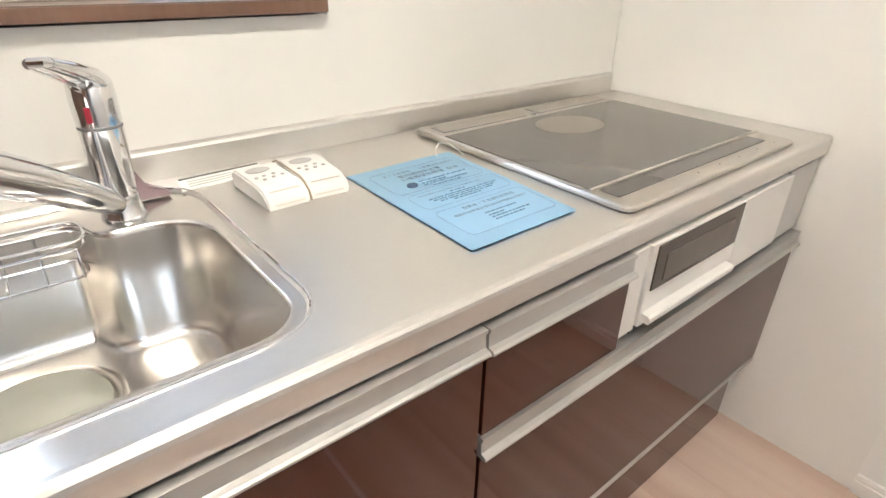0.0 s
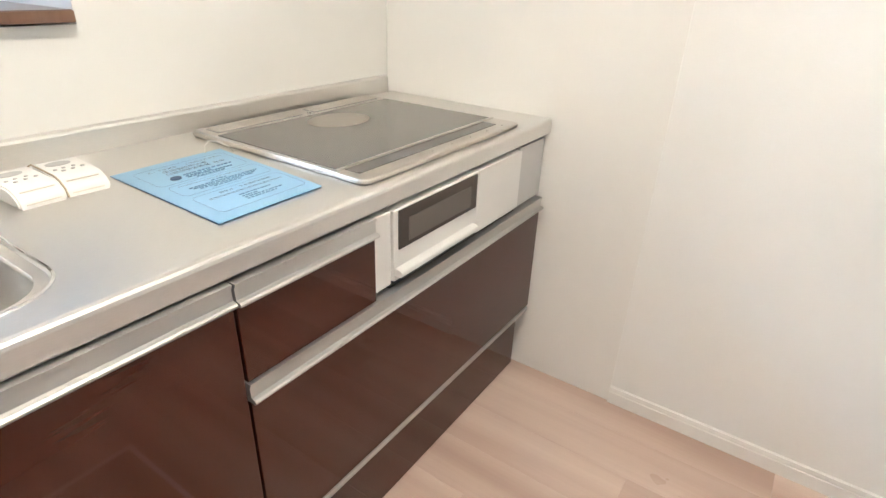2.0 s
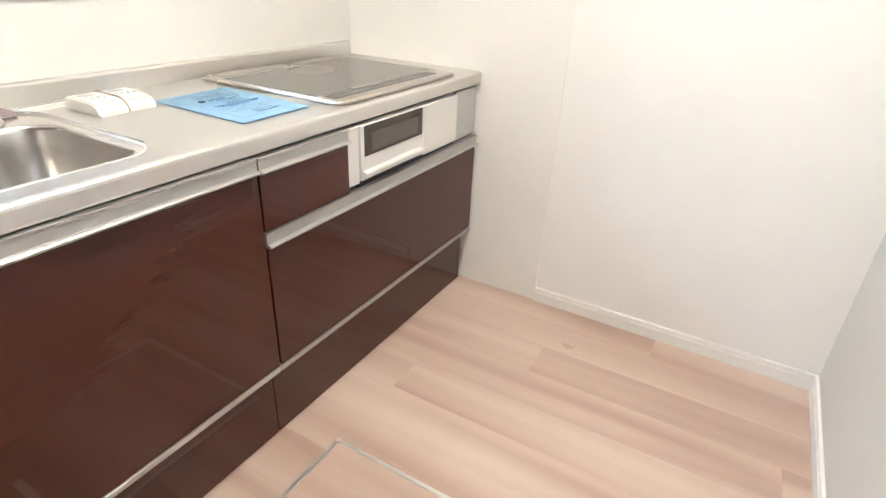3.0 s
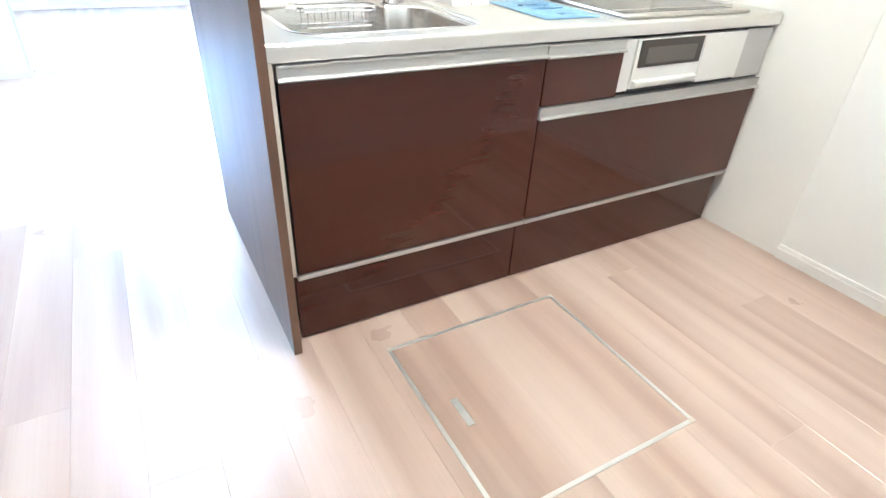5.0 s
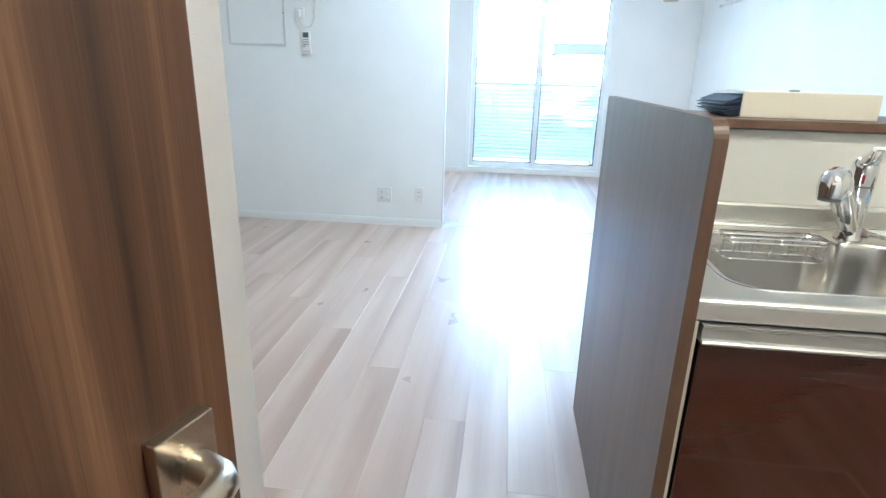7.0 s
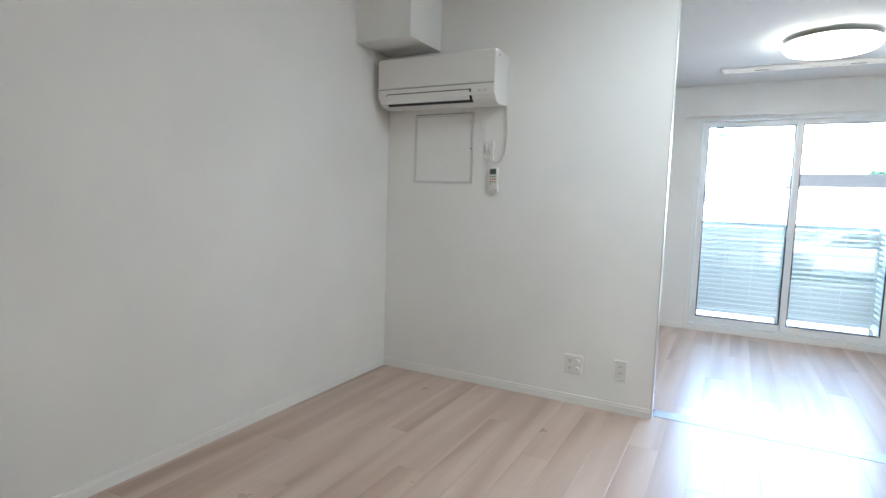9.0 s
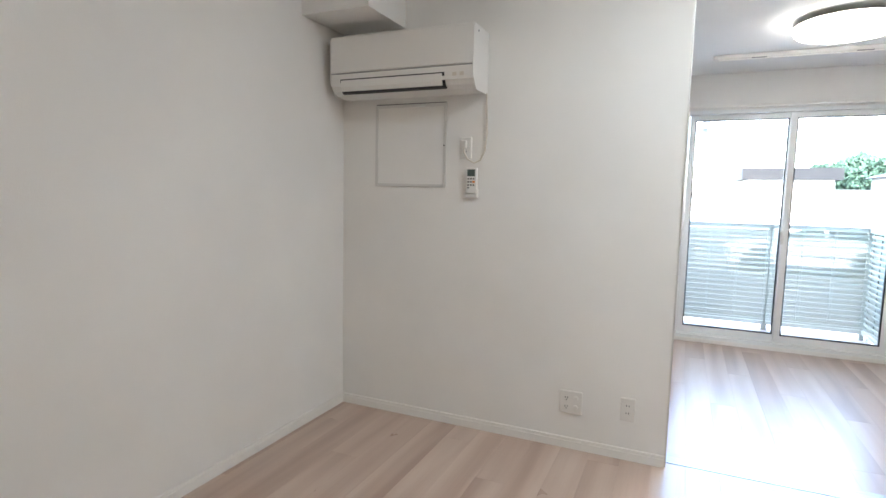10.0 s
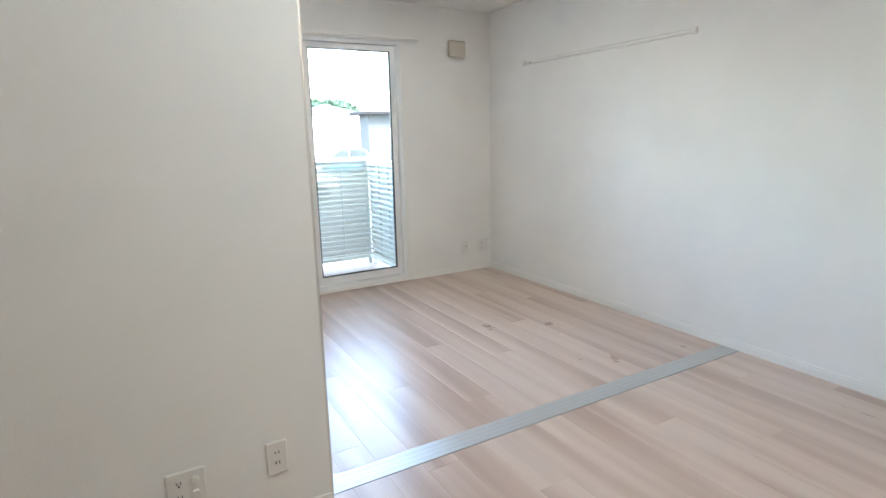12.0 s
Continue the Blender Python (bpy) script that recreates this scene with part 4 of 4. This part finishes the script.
part("lower_front", bm, WHITE, ac)
part("outlet", prism(bmesh.new(), [(3.1365, 1.950), (3.1365, 1.936), (3.160, 1.878), (3.176, 1.872), (3.18, 1.88), (3.15, 1.950)], "x", X0 + 0.066, X1A - 0.158), DARK, ac, "black air slot")
part("flap", prism(bmesh.new(), [(3.1315, 1.943), (3.1335, 1.906), (3.1450, 1.884), (3.1490, 1.885), (3.1395, 1.908), (3.137, 1.943)], "x", X0 + 0.073, X1A - 0.17), WHITE, ac, "closed louvre flap")
for x in (-1.925, -1.885):
    part("indicator", box(bmesh.new(), x, x + 0.022, 3.1368, 3.139, 1.928, 1.946), CREAM, ac)
part("screw_cap", lathe(bmesh.new(), [(0.006, 0.0), (0.006, 0.002)], (X1A, 3.20, 2.155), 12, "x"), GREY, ac)
part("cord", tube(bmesh.new(), [(-1.812, 3.345, 1.872), (-1.806, 3.346, 1.78), (-1.803, 3.346, 1.66), (-1.812, 3.345, 1.565), (-1.836, 3.344, 1.517), (-1.872, 3.342, 1.502), (-1.908, 3.338, 1.522), (-1.928, 3.333, 1.56), (-1.930, 3.331, 1.585)], 0.0042, 8), CREAM, ac, "white power cord", True)


def ceiling_lamp(x, y, H, r, glow, label):
    t = thing("ceiling_lamp", (x, y, H), label, "ceiling lamp")
    part("base", lathe(bmesh.new(), [(r * 0.55, 0.0), (r * 0.6, -0.02), (r * 0.6, -0.034)], (x, y, H - 0.0005), 48), WHITE, t, "", True)
    part("rim", lathe(bmesh.new(), [(r * 0.62, -0.0345), (r * 0.90, -0.035), (r * 0.975, -0.037), (r * 0.985, -0.040), (r * 0.975, -0.043), (r * 0.62, -0.0375)], (x, y, H), 48), ALUFRAME, t, "thin grey metal rim", True)
    part("diffuser", lathe(bmesh.new(), [(r * 0.965, -0.0435), (r * 0.998, -0.052), (r * 0.985, -0.07), (r * 0.93, -0.088), (r * 0.75, -0.101), (r * 0.4, -0.108), (r * 0.02, -0.110)], (x, y, H), 48), glow, t, "glowing white diffuser", True)
    return t


ceiling_lamp(0.03, 4.64, H, 0.29, GLOW_BED, "round white ceiling lamp, lit, in the bedroom")
ceiling_lamp(-0.39, 2.28, HL, 0.29, GLOW_LIV, "round white ceiling lamp, lit, in the living room")
k1 = thing("ceiling_light", (0.5, -0.6, HL), "warm kitchen ceiling light, lit", "ceiling lamp")
part("base", box(bmesh.new(), 0.15, 0.85, -0.68, -0.52, HL - 0.025, HL - 0.0005, 0.004), WHITE, k1)
part("diffuser", box(bmesh.new(), 0.16, 0.84, -0.67, -0.53, HL - 0.075, HL - 0.0255, 0.012), GLOW_KIT, k1, "glowing warm diffuser")

# ---- bedroom ----
dryer = thing("ceiling_airer", (-0.03, 5.42, H), "white recessed ceiling clothes airer", "airer")
part("housing", box(bmesh.new(), -0.67, 0.62, 5.385, 5.465, H - 0.030, H - 0.0005, 0.006), TRIM, dryer)
part("pole", tube(bmesh.new(), [(-0.64, 5.40, H - 0.036), (0.59, 5.40, H - 0.036)], 0.008, 10), TRIM, dryer)
for x in (-0.36, 0.30):
    part("catch", box(bmesh.new(), x - 0.05, x + 0.05, 5.39, 5.415, H - 0.037, H - 0.0305, 0.001), GREY, dryer)

curtain = thing("curtain_rail", (0.0, YW - 0.05, 2.14), "white double curtain rail above the window", "curtain rail")
for y, z in ((YW - 0.045, 2.148), (YW - 0.085, 2.148)):
    part("rail", box(bmesh.new(), -0.98, 0.985, y - 0.008, y + 0.008, z - 0.010, z + 0.010, 0.003), TRIM, curtain)
for x in (-0.95, -0.32, 0.32, 0.95):
    part("bracket", boxes((x - 0.012, x + 0.012, YW - 0.095, YW - 0.0005, 2.1585, 2.164), (x - 0.012, x + 0.012, YW - 0.006, YW - 0.0005, 2.164, 2.185)), TRIM, curtain)

vent = thing("wall_vent", (1.41, YW, 2.10), "beige square ventilation cover", "vent")
part("cover", box(bmesh.new(), 1.327, 1.493, YW - 0.045, YW - 0.0005, 2.030, 2.170, 0.012, 3), VENT, vent)
part("front", box(bmesh.new(), 1.345, 1.475, YW - 0.052, YW - 0.0455, 2.046, 2.154, 0.003), VENT, vent)

s4, at = plate(1.475, YW, 0.240, 0.072, 0.118, "y-", "white wall socket below the vent")
part("aerial_plug", lathe(bmesh.new(), [(0.007, 0), (0.007, -0.02)], (0.012, -0.008, 0.01), 12, "y"), VENT, s4)
s4.matrix_basis = at
s5, at = plate(1.695, YW, 0.240, 0.118, 0.118, "y-", "white wall socket near the corner")
slots(s5, -0.02, 0.02), slots(s5, -0.02, -0.02)
s5.matrix_basis = at

rail = thing("picture_rail", (XR, 4.7, 1.93), "slim white hanging rail with hooks", "rail")
part("rail", prism(bmesh.new(), [(XR - 0.0005, 1.918), (XR - 0.014, 1.918), (XR - 0.018, 1.924), (XR - 0.018, 1.938), (XR - 0.014, 1.944), (XR - 0.0005, 1.944)], "y", 3.88, 5.56), TRIM, rail)
for y in (3.87, 5.535):
    part("end_cap", box(bmesh.new(), XR - 0.024, XR - 0.0005, y - 0.012, y + 0.03, 1.914, 1.948, 0.003), TRIM, rail)
part("hook", tube(bmesh.new(), [(XR - 0.020, 5.44, 1.935), (XR - 0.028, 5.44, 1.918), (XR - 0.036, 5.44, 1.912), (XR - 0.04, 5.44, 1.922)], 0.004, 8), CHROME, rail)

# window
W0, W1, WZ0, WZ1 = -0.84, 0.84, 0.036, 2.13
window = structure("window_1", boxes((W0, W1, YW - 0.004, YW + 0.14, WZ0, WZ0 + 0.028), (W0, W1, YW - 0.004, YW + 0.14, WZ1 - 0.03, WZ1), (W0, W0 + 0.03, YW - 0.004, YW + 0.14, WZ0 + 0.028, WZ1 - 0.03), (W1 - 0.03, W1, YW - 0.004, YW + 0.14, WZ0 + 0.028, WZ1 - 0.03)), SASH, "white sliding balcony window")
for r in ((W0 - 0.035, W0, YW - 0.010, YW + 0.004, 0.0, WZ1 + 0.035), (W1, W1 + 0.035, YW - 0.010, YW + 0.004, 0.0, WZ1 + 0.035), (W0, W1, YW - 0.010, YW + 0.004, WZ1, WZ1 + 0.035), (W0, W1, YW - 0.010, YW + 0.02, 0.001, WZ0)):
    part("casing", box(bmesh.new(), *r, 0.002), TRIM, window)


def sash(x0, x1, y, parent):
    z0, z1, f = WZ0 + 0.029, WZ1 - 0.031, 0.048
    s = part("sash", boxes((x0, x0 + f, y, y + 0.03, z0, z1), (x1 - f, x1, y, y + 0.03, z0, z1), (x0 + f, x1 - f, y, y + 0.03, z0, z0 + 0.066), (x0 + f, x1 - f, y, y + 0.03, z1 - 0.045, z1)), SASH, parent)
    g = 0.010
    a0, a1, b0, b1 = x0 + f, x1 - f, z0 + 0.066, z1 - 0.045
    part("gasket", boxes((a0, a1, y + 0.004, y + 0.026, b0, b0 + g), (a0, a1, y + 0.004, y + 0.026, b1 - g, b1), (a0, a0 + g, y + 0.004, y + 0.026, b0 + g, b1 - g), (a1 - g, a1, y + 0.004, y + 0.026, b0 + g, b1 - g)), GASKET, s)
    p = part("pane", boxes((a0 + g, a1 - g, y + 0.012, y + 0.017, b0 + g, b1 - g)), PANE, s)
    p.visible_shadow = False
    return s


sash(W0 + 0.031, 0.030, YW + 0.082, window)
near = sash(-0.012, W1 - 0.031, YW + 0.040, window)
part("crescent_lock", boxes((-0.020, 0.004, YW + 0.020, YW + 0.039, 0.955, 1.035), (-0.028, -0.008, YW + 0.010, YW + 0.0195, 0.985, 1.065), bevel=0.003), ALUFRAME, near)
part("pull", box(bmesh.new(), 0.002, 0.020, YW + 0.030, YW + 0.0395, 1.10, 1.22, 0.002), SASH, near)

# ---- balcony and outdoors ----
GZ = -0.72
structure("ground", boxes((-400, 400, -400, 600, GZ - 0.5, GZ)), ASPHALT, "grey asphalt parking ground")
structure("balcony_floor", boxes((-1.05, 0.92, YW + 0.15, 7.10, -0.30, -0.02)), BALCONY, "pinkish balcony floor slab")
FY = 7.03


def fence_run(length, label):
    """A balcony screen of slats, uprights and fine mesh wires, along x from 0."""
    t = thing("balcony_fence", (0, 0, 0), label, "fence", "balcony fence")
    part("top_rail", box(bmesh.new(), 0, length, -0.025, 0.025, 1.045, 1.085, 0.004), FENCE, t)
    part("cap", box(bmesh.new(), 0, length, -0.045, 0.065, 1.0855, 1.101, 0.004), FENCECAP, t, "pale flat cap")
    part("bottom_rail", box(bmesh.new(), 0, length, -0.02, 0.02, 0.045, 0.085, 0.004), FENCE, t)
    for k in range(18):
        z = 0.086 + k * 0.0535
        part("slat", box(bmesh.new(), 0, length, -0.008, 0.004, z, z + 0.022, 0.002), FENCE, t)
    m = max(1, round(length / 0.275))
    for k in range(m + 1):
        x = 0.012 + (length - 0.024) * k / m
        part("upright", box(bmesh.new(), x - 0.011, x + 0.011, 0.005, 0.016, 0.086, 1.044, 0.002), FENCE, t)
    bm = bmesh.new()
    for k in range(64):
        box(bm, 0.0, length, 0.0185, 0.0205, 0.090 + k * 0.0148, 0.1015 + k * 0.0148)
    for k in range(int(length / 0.016)):
        box(bm, 0.002 + 0.016 * k, 0.0136 + 0.016 * k, 0.0206, 0.0222, 0.09, 1.04)
    tagged(part("mesh", bm, MESH, t, "fine mesh behind the slats"), kind="stuff")
    for x in (0.0, length):
        part("post", box(bmesh.new(), x - 0.022, x + 0.022, 0.023, 0.062, -0.02, 1.085, 0.003), FENCE, t)
    return t


f1 = fence_run(0.84, "grey slatted balcony screen facing the car park")
f1.matrix_basis = pose(-0.82, FY, 0)
copy_thing(f1, pose(0.03, FY, 0))
f3 = fence_run(0.70, "grey slatted balcony screen at the balcony's side")
f3.matrix_basis = pose(0.872, FY - 0.02, 0, 0, 0, -90)
copy_thing(f3, pose(-0.86, FY - 0.72, 0, 0, 0, 90))
bracket = thing("laundry_bracket", (-0.69, 6.5, 2.09), "grey hanging bracket for laundry poles", "bracket")
part("arm", boxes((-0.695, -0.630, 6.232, 6.90, 2.055, 2.105), (-0.690, -0.635, 6.86, 6.90, 1.99, 2.055), bevel=0.004), GREY, bracket)


def house(name, x0, x1, y0, y1, zw, zr, wall, roof, label, flat=False, windows=()):
    t = thing(name, ((x0 + x1) / 2, (y0 + y1) / 2, GZ), label, "house")
    part("wall", boxes((x0, x1, y0, y1, GZ, zw)), wall, t)
    bm = bmesh.new()
    e = 0.5
    if flat:
        box(bm, x0 - e, x1 + e, y0 - e, y1 + e, zw + 0.002, zr)
    else:
        base = [bm.verts.new(p) for p in ((x0 - e, y0 - e, zw), (x1 + e, y0 - e, zw), (x1 + e, y1 + e, zw), (x0 - e, y1 + e, zw))]
        d = min(x1 - x0, y1 - y0) / 2
        top = [bm.verts.new(p) for p in ((x0 + d, (y0 + y1) / 2 - 0.05, zr), (x1 - d + 0.01, (y0 + y1) / 2 - 0.05, zr), (x1 - d + 0.01, (y0 + y1) / 2 + 0.05, zr), (x0 + d, (y0 + y1) / 2 + 0.05, zr))]
        bm.faces.new(base), bm.faces.new(top)
        skin(bm, base, top)
    part("roof", bm, roof, t)
    for wx, wz, w, h in windows:
        p = part("window", boxes((wx - w / 2, wx + w / 2, y0 - 0.05, y0 - 0.01, wz - h / 2, wz + h / 2)), HOUSEGLASS, t)
        part("frame", boxes((wx - w / 2 - 0.06, wx - w / 2, y0 - 0.08, y0 - 0.012, wz - h / 2, wz + h / 2), (wx + w / 2, wx + w / 2 + 0.06, y0 - 0.08, y0 - 0.012, wz - h / 2, wz + h / 2), (wx - 0.03, wx + 0.03, y0 - 0.08, y0 - 0.0505, wz - h / 2, wz + h / 2), (wx - w / 2 - 0.06, wx + w / 2 + 0.06, y0 - 0.08, y0 - 0.012, wz + h / 2, wz + h / 2 + 0.06)), HOUSEWHITE, p)
    return t


house("house", 4.3, 11.0, 58.0, 66.0, 3.25, 4.30, HOUSEWHITE, HOUSEROOF, "white house with a dark flat eave", True, ((9.2, 0.9, 1.2, 1.2), (5.2, 1.0, 0.9, 1.1)))
house("house", 14.6, 20.4, 56.0, 62.0, 3.55, 4.75, HOUSEWHITE, HOUSEROOF2, "white house with a pale hipped roof", False, ((16.2, 1.3, 1.5, 1.2), (18.8, 1.3, 1.5, 1.2)))
house("house", 12.9, 19.0, 36.0, 37.6, 2.75, 2.95, HOUSEGREY, HOUSEROOF, "dark grey clad building with a flat roof", True, ((15.0, 1.2, 1.2, 1.0),))
house("garage", 10.7, 14.9, 56.6, 61.0, 2.2, 2.4, HOUSEWHITE, HOUSEROOF2, "low white garage with a flat roof", True)
house("house", -14.0, 0.5, 74.0, 82.0, 1.9, 3.2, HOUSEWHITE, HOUSEROOF2, "low white house in the distance", False, ((-3.0, 0.6, 1.4, 1.0),))

pole = thing("utility_pole", (1.7, 40, GZ), "slim pale pole carrying a small box", "pole")
part("pole", tube(bmesh.new(), [(1.9, 40, GZ), (1.9, 40, 2.9)], 0.08, 10), HOUSEWHITE, pole)
part("box", box(bmesh.new(), 1.7, 2.1, 39.7, 39.9, 1.2, 1.75, 0.03), HOUSEGREY, pole)


def tree(x, y, h, r, seed, label):
    rg = random.Random(seed)
    t = thing("tree", (x, y, GZ), label, "tree")
    bm = bmesh.new()
    tube(bm, [(x, y, GZ), (x + 0.1, y, GZ + h * 0.35), (x + 0.05, y + 0.1, GZ + h * 0.75)], [0.22, 0.16, 0.05], 8)
    for k in range(6):
        a = k * 1.05
        tube(bm, [(x + 0.08, y, GZ + h * (0.3 + 0.05 * k)), (x + math.cos(a) * r * 0.6, y + math.sin(a) * r * 0.6, GZ + h * (0.5 + 0.06 * k))], [0.09, 0.02], 6)
    part("trunk", bm, BARK, t)
    verts, faces = [], []
    for k in range(9000):
        u = Vector((rg.gauss(0, 1), rg.gauss(0, 1), rg.gauss(0, 1))).normalized()
        d = rg.uniform(0.3, 1.0) ** 0.5 * (1 + 0.28 * noise.noise(u * 2.3 + Vector((seed, 0, 0))))
        c = Vector((x + u.x * r * d, y + u.y * r * d, GZ + h * 0.62 + u.z * h * 0.36 * d))
        s = rg.uniform(0.12, 0.26)
        q = Euler((rg.uniform(0, 6), rg.uniform(0, 6), rg.uniform(0, 6))).to_matrix()
        i = len(verts)
        verts += [c + q @ Vector(p) * s for p in ((-1, -0.6, 0), (1, -0.6, 0.1), (1.1, 0.6, -0.1), (-0.9, 0.7, 0.15))]
        faces.append((i, i + 1, i + 2, i + 3))
    me = bpy.data.meshes.new("crown")
    me.from_pydata([tuple(v) for v in verts], [], faces)
    me.materials.append(LEAF)
    ob = new("crown", me)
    ob.parent, ob.matrix_parent_inverse = t, world_of(t).inverted()
    return t


for x, y, h, r, s in ((13.5, 72, 6.3, 3.0, 1), (17.0, 75, 7.4, 3.6, 2), (20.5, 73, 6.8, 3.2, 3), (24.5, 76, 7.2, 3.6, 4)):
    tree(x, y, h, r, s, "green leafy tree beyond the car park")


def car(x, y, paint, label):
    """A small hatchback seen from its side, nose towards -x."""
    t = thing("car", (0, 0, 0), label, "car")
    w = 0.82
    bm = bmesh.new()
    prism(bm, [(-1.95, 0.28), (1.85, 0.28), (1.92, 0.55), (1.86, 0.92), (1.5, 0.98), (-0.9, 0.95), (-1.75, 0.82), (-1.98, 0.6)], "y", -w, w)
    bmesh.ops.bevel(bm, geom=bm.edges[:], offset=0.05, segments=2, affect="EDGES")
    part("body", bm, paint, t)
    bm = bmesh.new()
    prism(bm, [(-0.95, 0.93), (1.62, 0.96), (1.3, 1.38), (0.6, 1.46), (-0.2, 1.42)], "y", -w + 0.10, w - 0.10)
    bmesh.ops.bevel(bm, geom=bm.edges[:], offset=0.05, segments=2, affect="EDGES")
    part("cabin", bm, paint, t)
    for side in (-1, 1):
        for pts in ([(-0.68, 1.0), (0.30, 1.0), (0.30, 1.37), (-0.14, 1.35)], [(0.38, 1.0), (1.40, 1.0), (1.18, 1.33), (0.38, 1.38)]):
            y0 = side * (w - 0.098)
            part("side_window", prism(bmesh.new(), pts, "y", min(y0, y0 + side * 0.006), max(y0, y0 + side * 0.006)), CARGLASS, t)
        for wx in (-1.25, 1.25):
            wheel = part("wheel", lathe(bmesh.new(), [(0.18, -0.09), (0.31, -0.1), (0.33, -0.06), (0.33, 0.06), (0.31, 0.1), (0.18, 0.09)], (wx, side * 0.79, 0.33), 28, "y"), TYRE, t)
            part("rim", lathe(bmesh.new(), [(0.17, -0.104), (0.175, 0.104)], (wx, side * 0.79, 0.33), 20, "y"), HOUSEGREY, wheel)
            part("arch", lathe(bmesh.new(), [(0.40, -0.012), (0.40, 0.012)], (wx, side * 0.822, 0.34), 28, "y"), TYRE, t)
        part("headlight" if side < 0 else "tail_light", box(bmesh.new(), -1.93, -1.72, side * 0.62 - 0.16, side * 0.62 + 0.16, 0.62, 0.74, 0.02), WHITE, t)
    t.matrix_basis = pose(x, y, GZ)
    return t


car(2.38, 18.8, CARPAINT, "white hatchback with dark wheels parked beyond the balcony")
car(8.6, 30.0, CARTEAL, "teal car parked on the far side")

# ---- floor planks ----
PW, PL = 0.1515, 1.818
x, row = 0.183 - 20 * PW, 0
while x < XK:
    x0, x1 = max(x, XL), min(x + PW, XK)
    first_joint = (1.45 + (row - 11) * 0.744) % PL - 4 * PL
    for ya, yb in ((-2.7, 3.414), (3.536, YW)):
        y = first_joint
        while y < yb:
            y0, y1 = max(y, ya), min(y + PL, yb)
            if y1 - y0 > 0.02 and x1 - x0 > 0.01 and (x1 > -0.85 or y1 > 0.0):
                w, l, g = (x1 - x0) / 2 - 0.0001, (y1 - y0) / 2 - 0.0001, 0.0011
                bm = bmesh.new()
                rings = [[bm.verts.new((sx * (w - d), sy * (l - d), z)) for sx, sy in ((-1, -1), (1, -1), (1, 1), (-1, 1))] for d, z in ((0, -0.006), (0, -0.0007), (g, 0.0))]
                skin(bm, rings[0], rings[1]), skin(bm, rings[1], rings[2])
                bm.faces.new(rings[2])
                ob = new("plank", mesh_of(bm, "plank", FLOOR))
                ob.parent = floor
                ob.location = ((x0 + x1) / 2, (y0 + y1) / 2, 0)
            y += PL
    x += PW
    row += 1
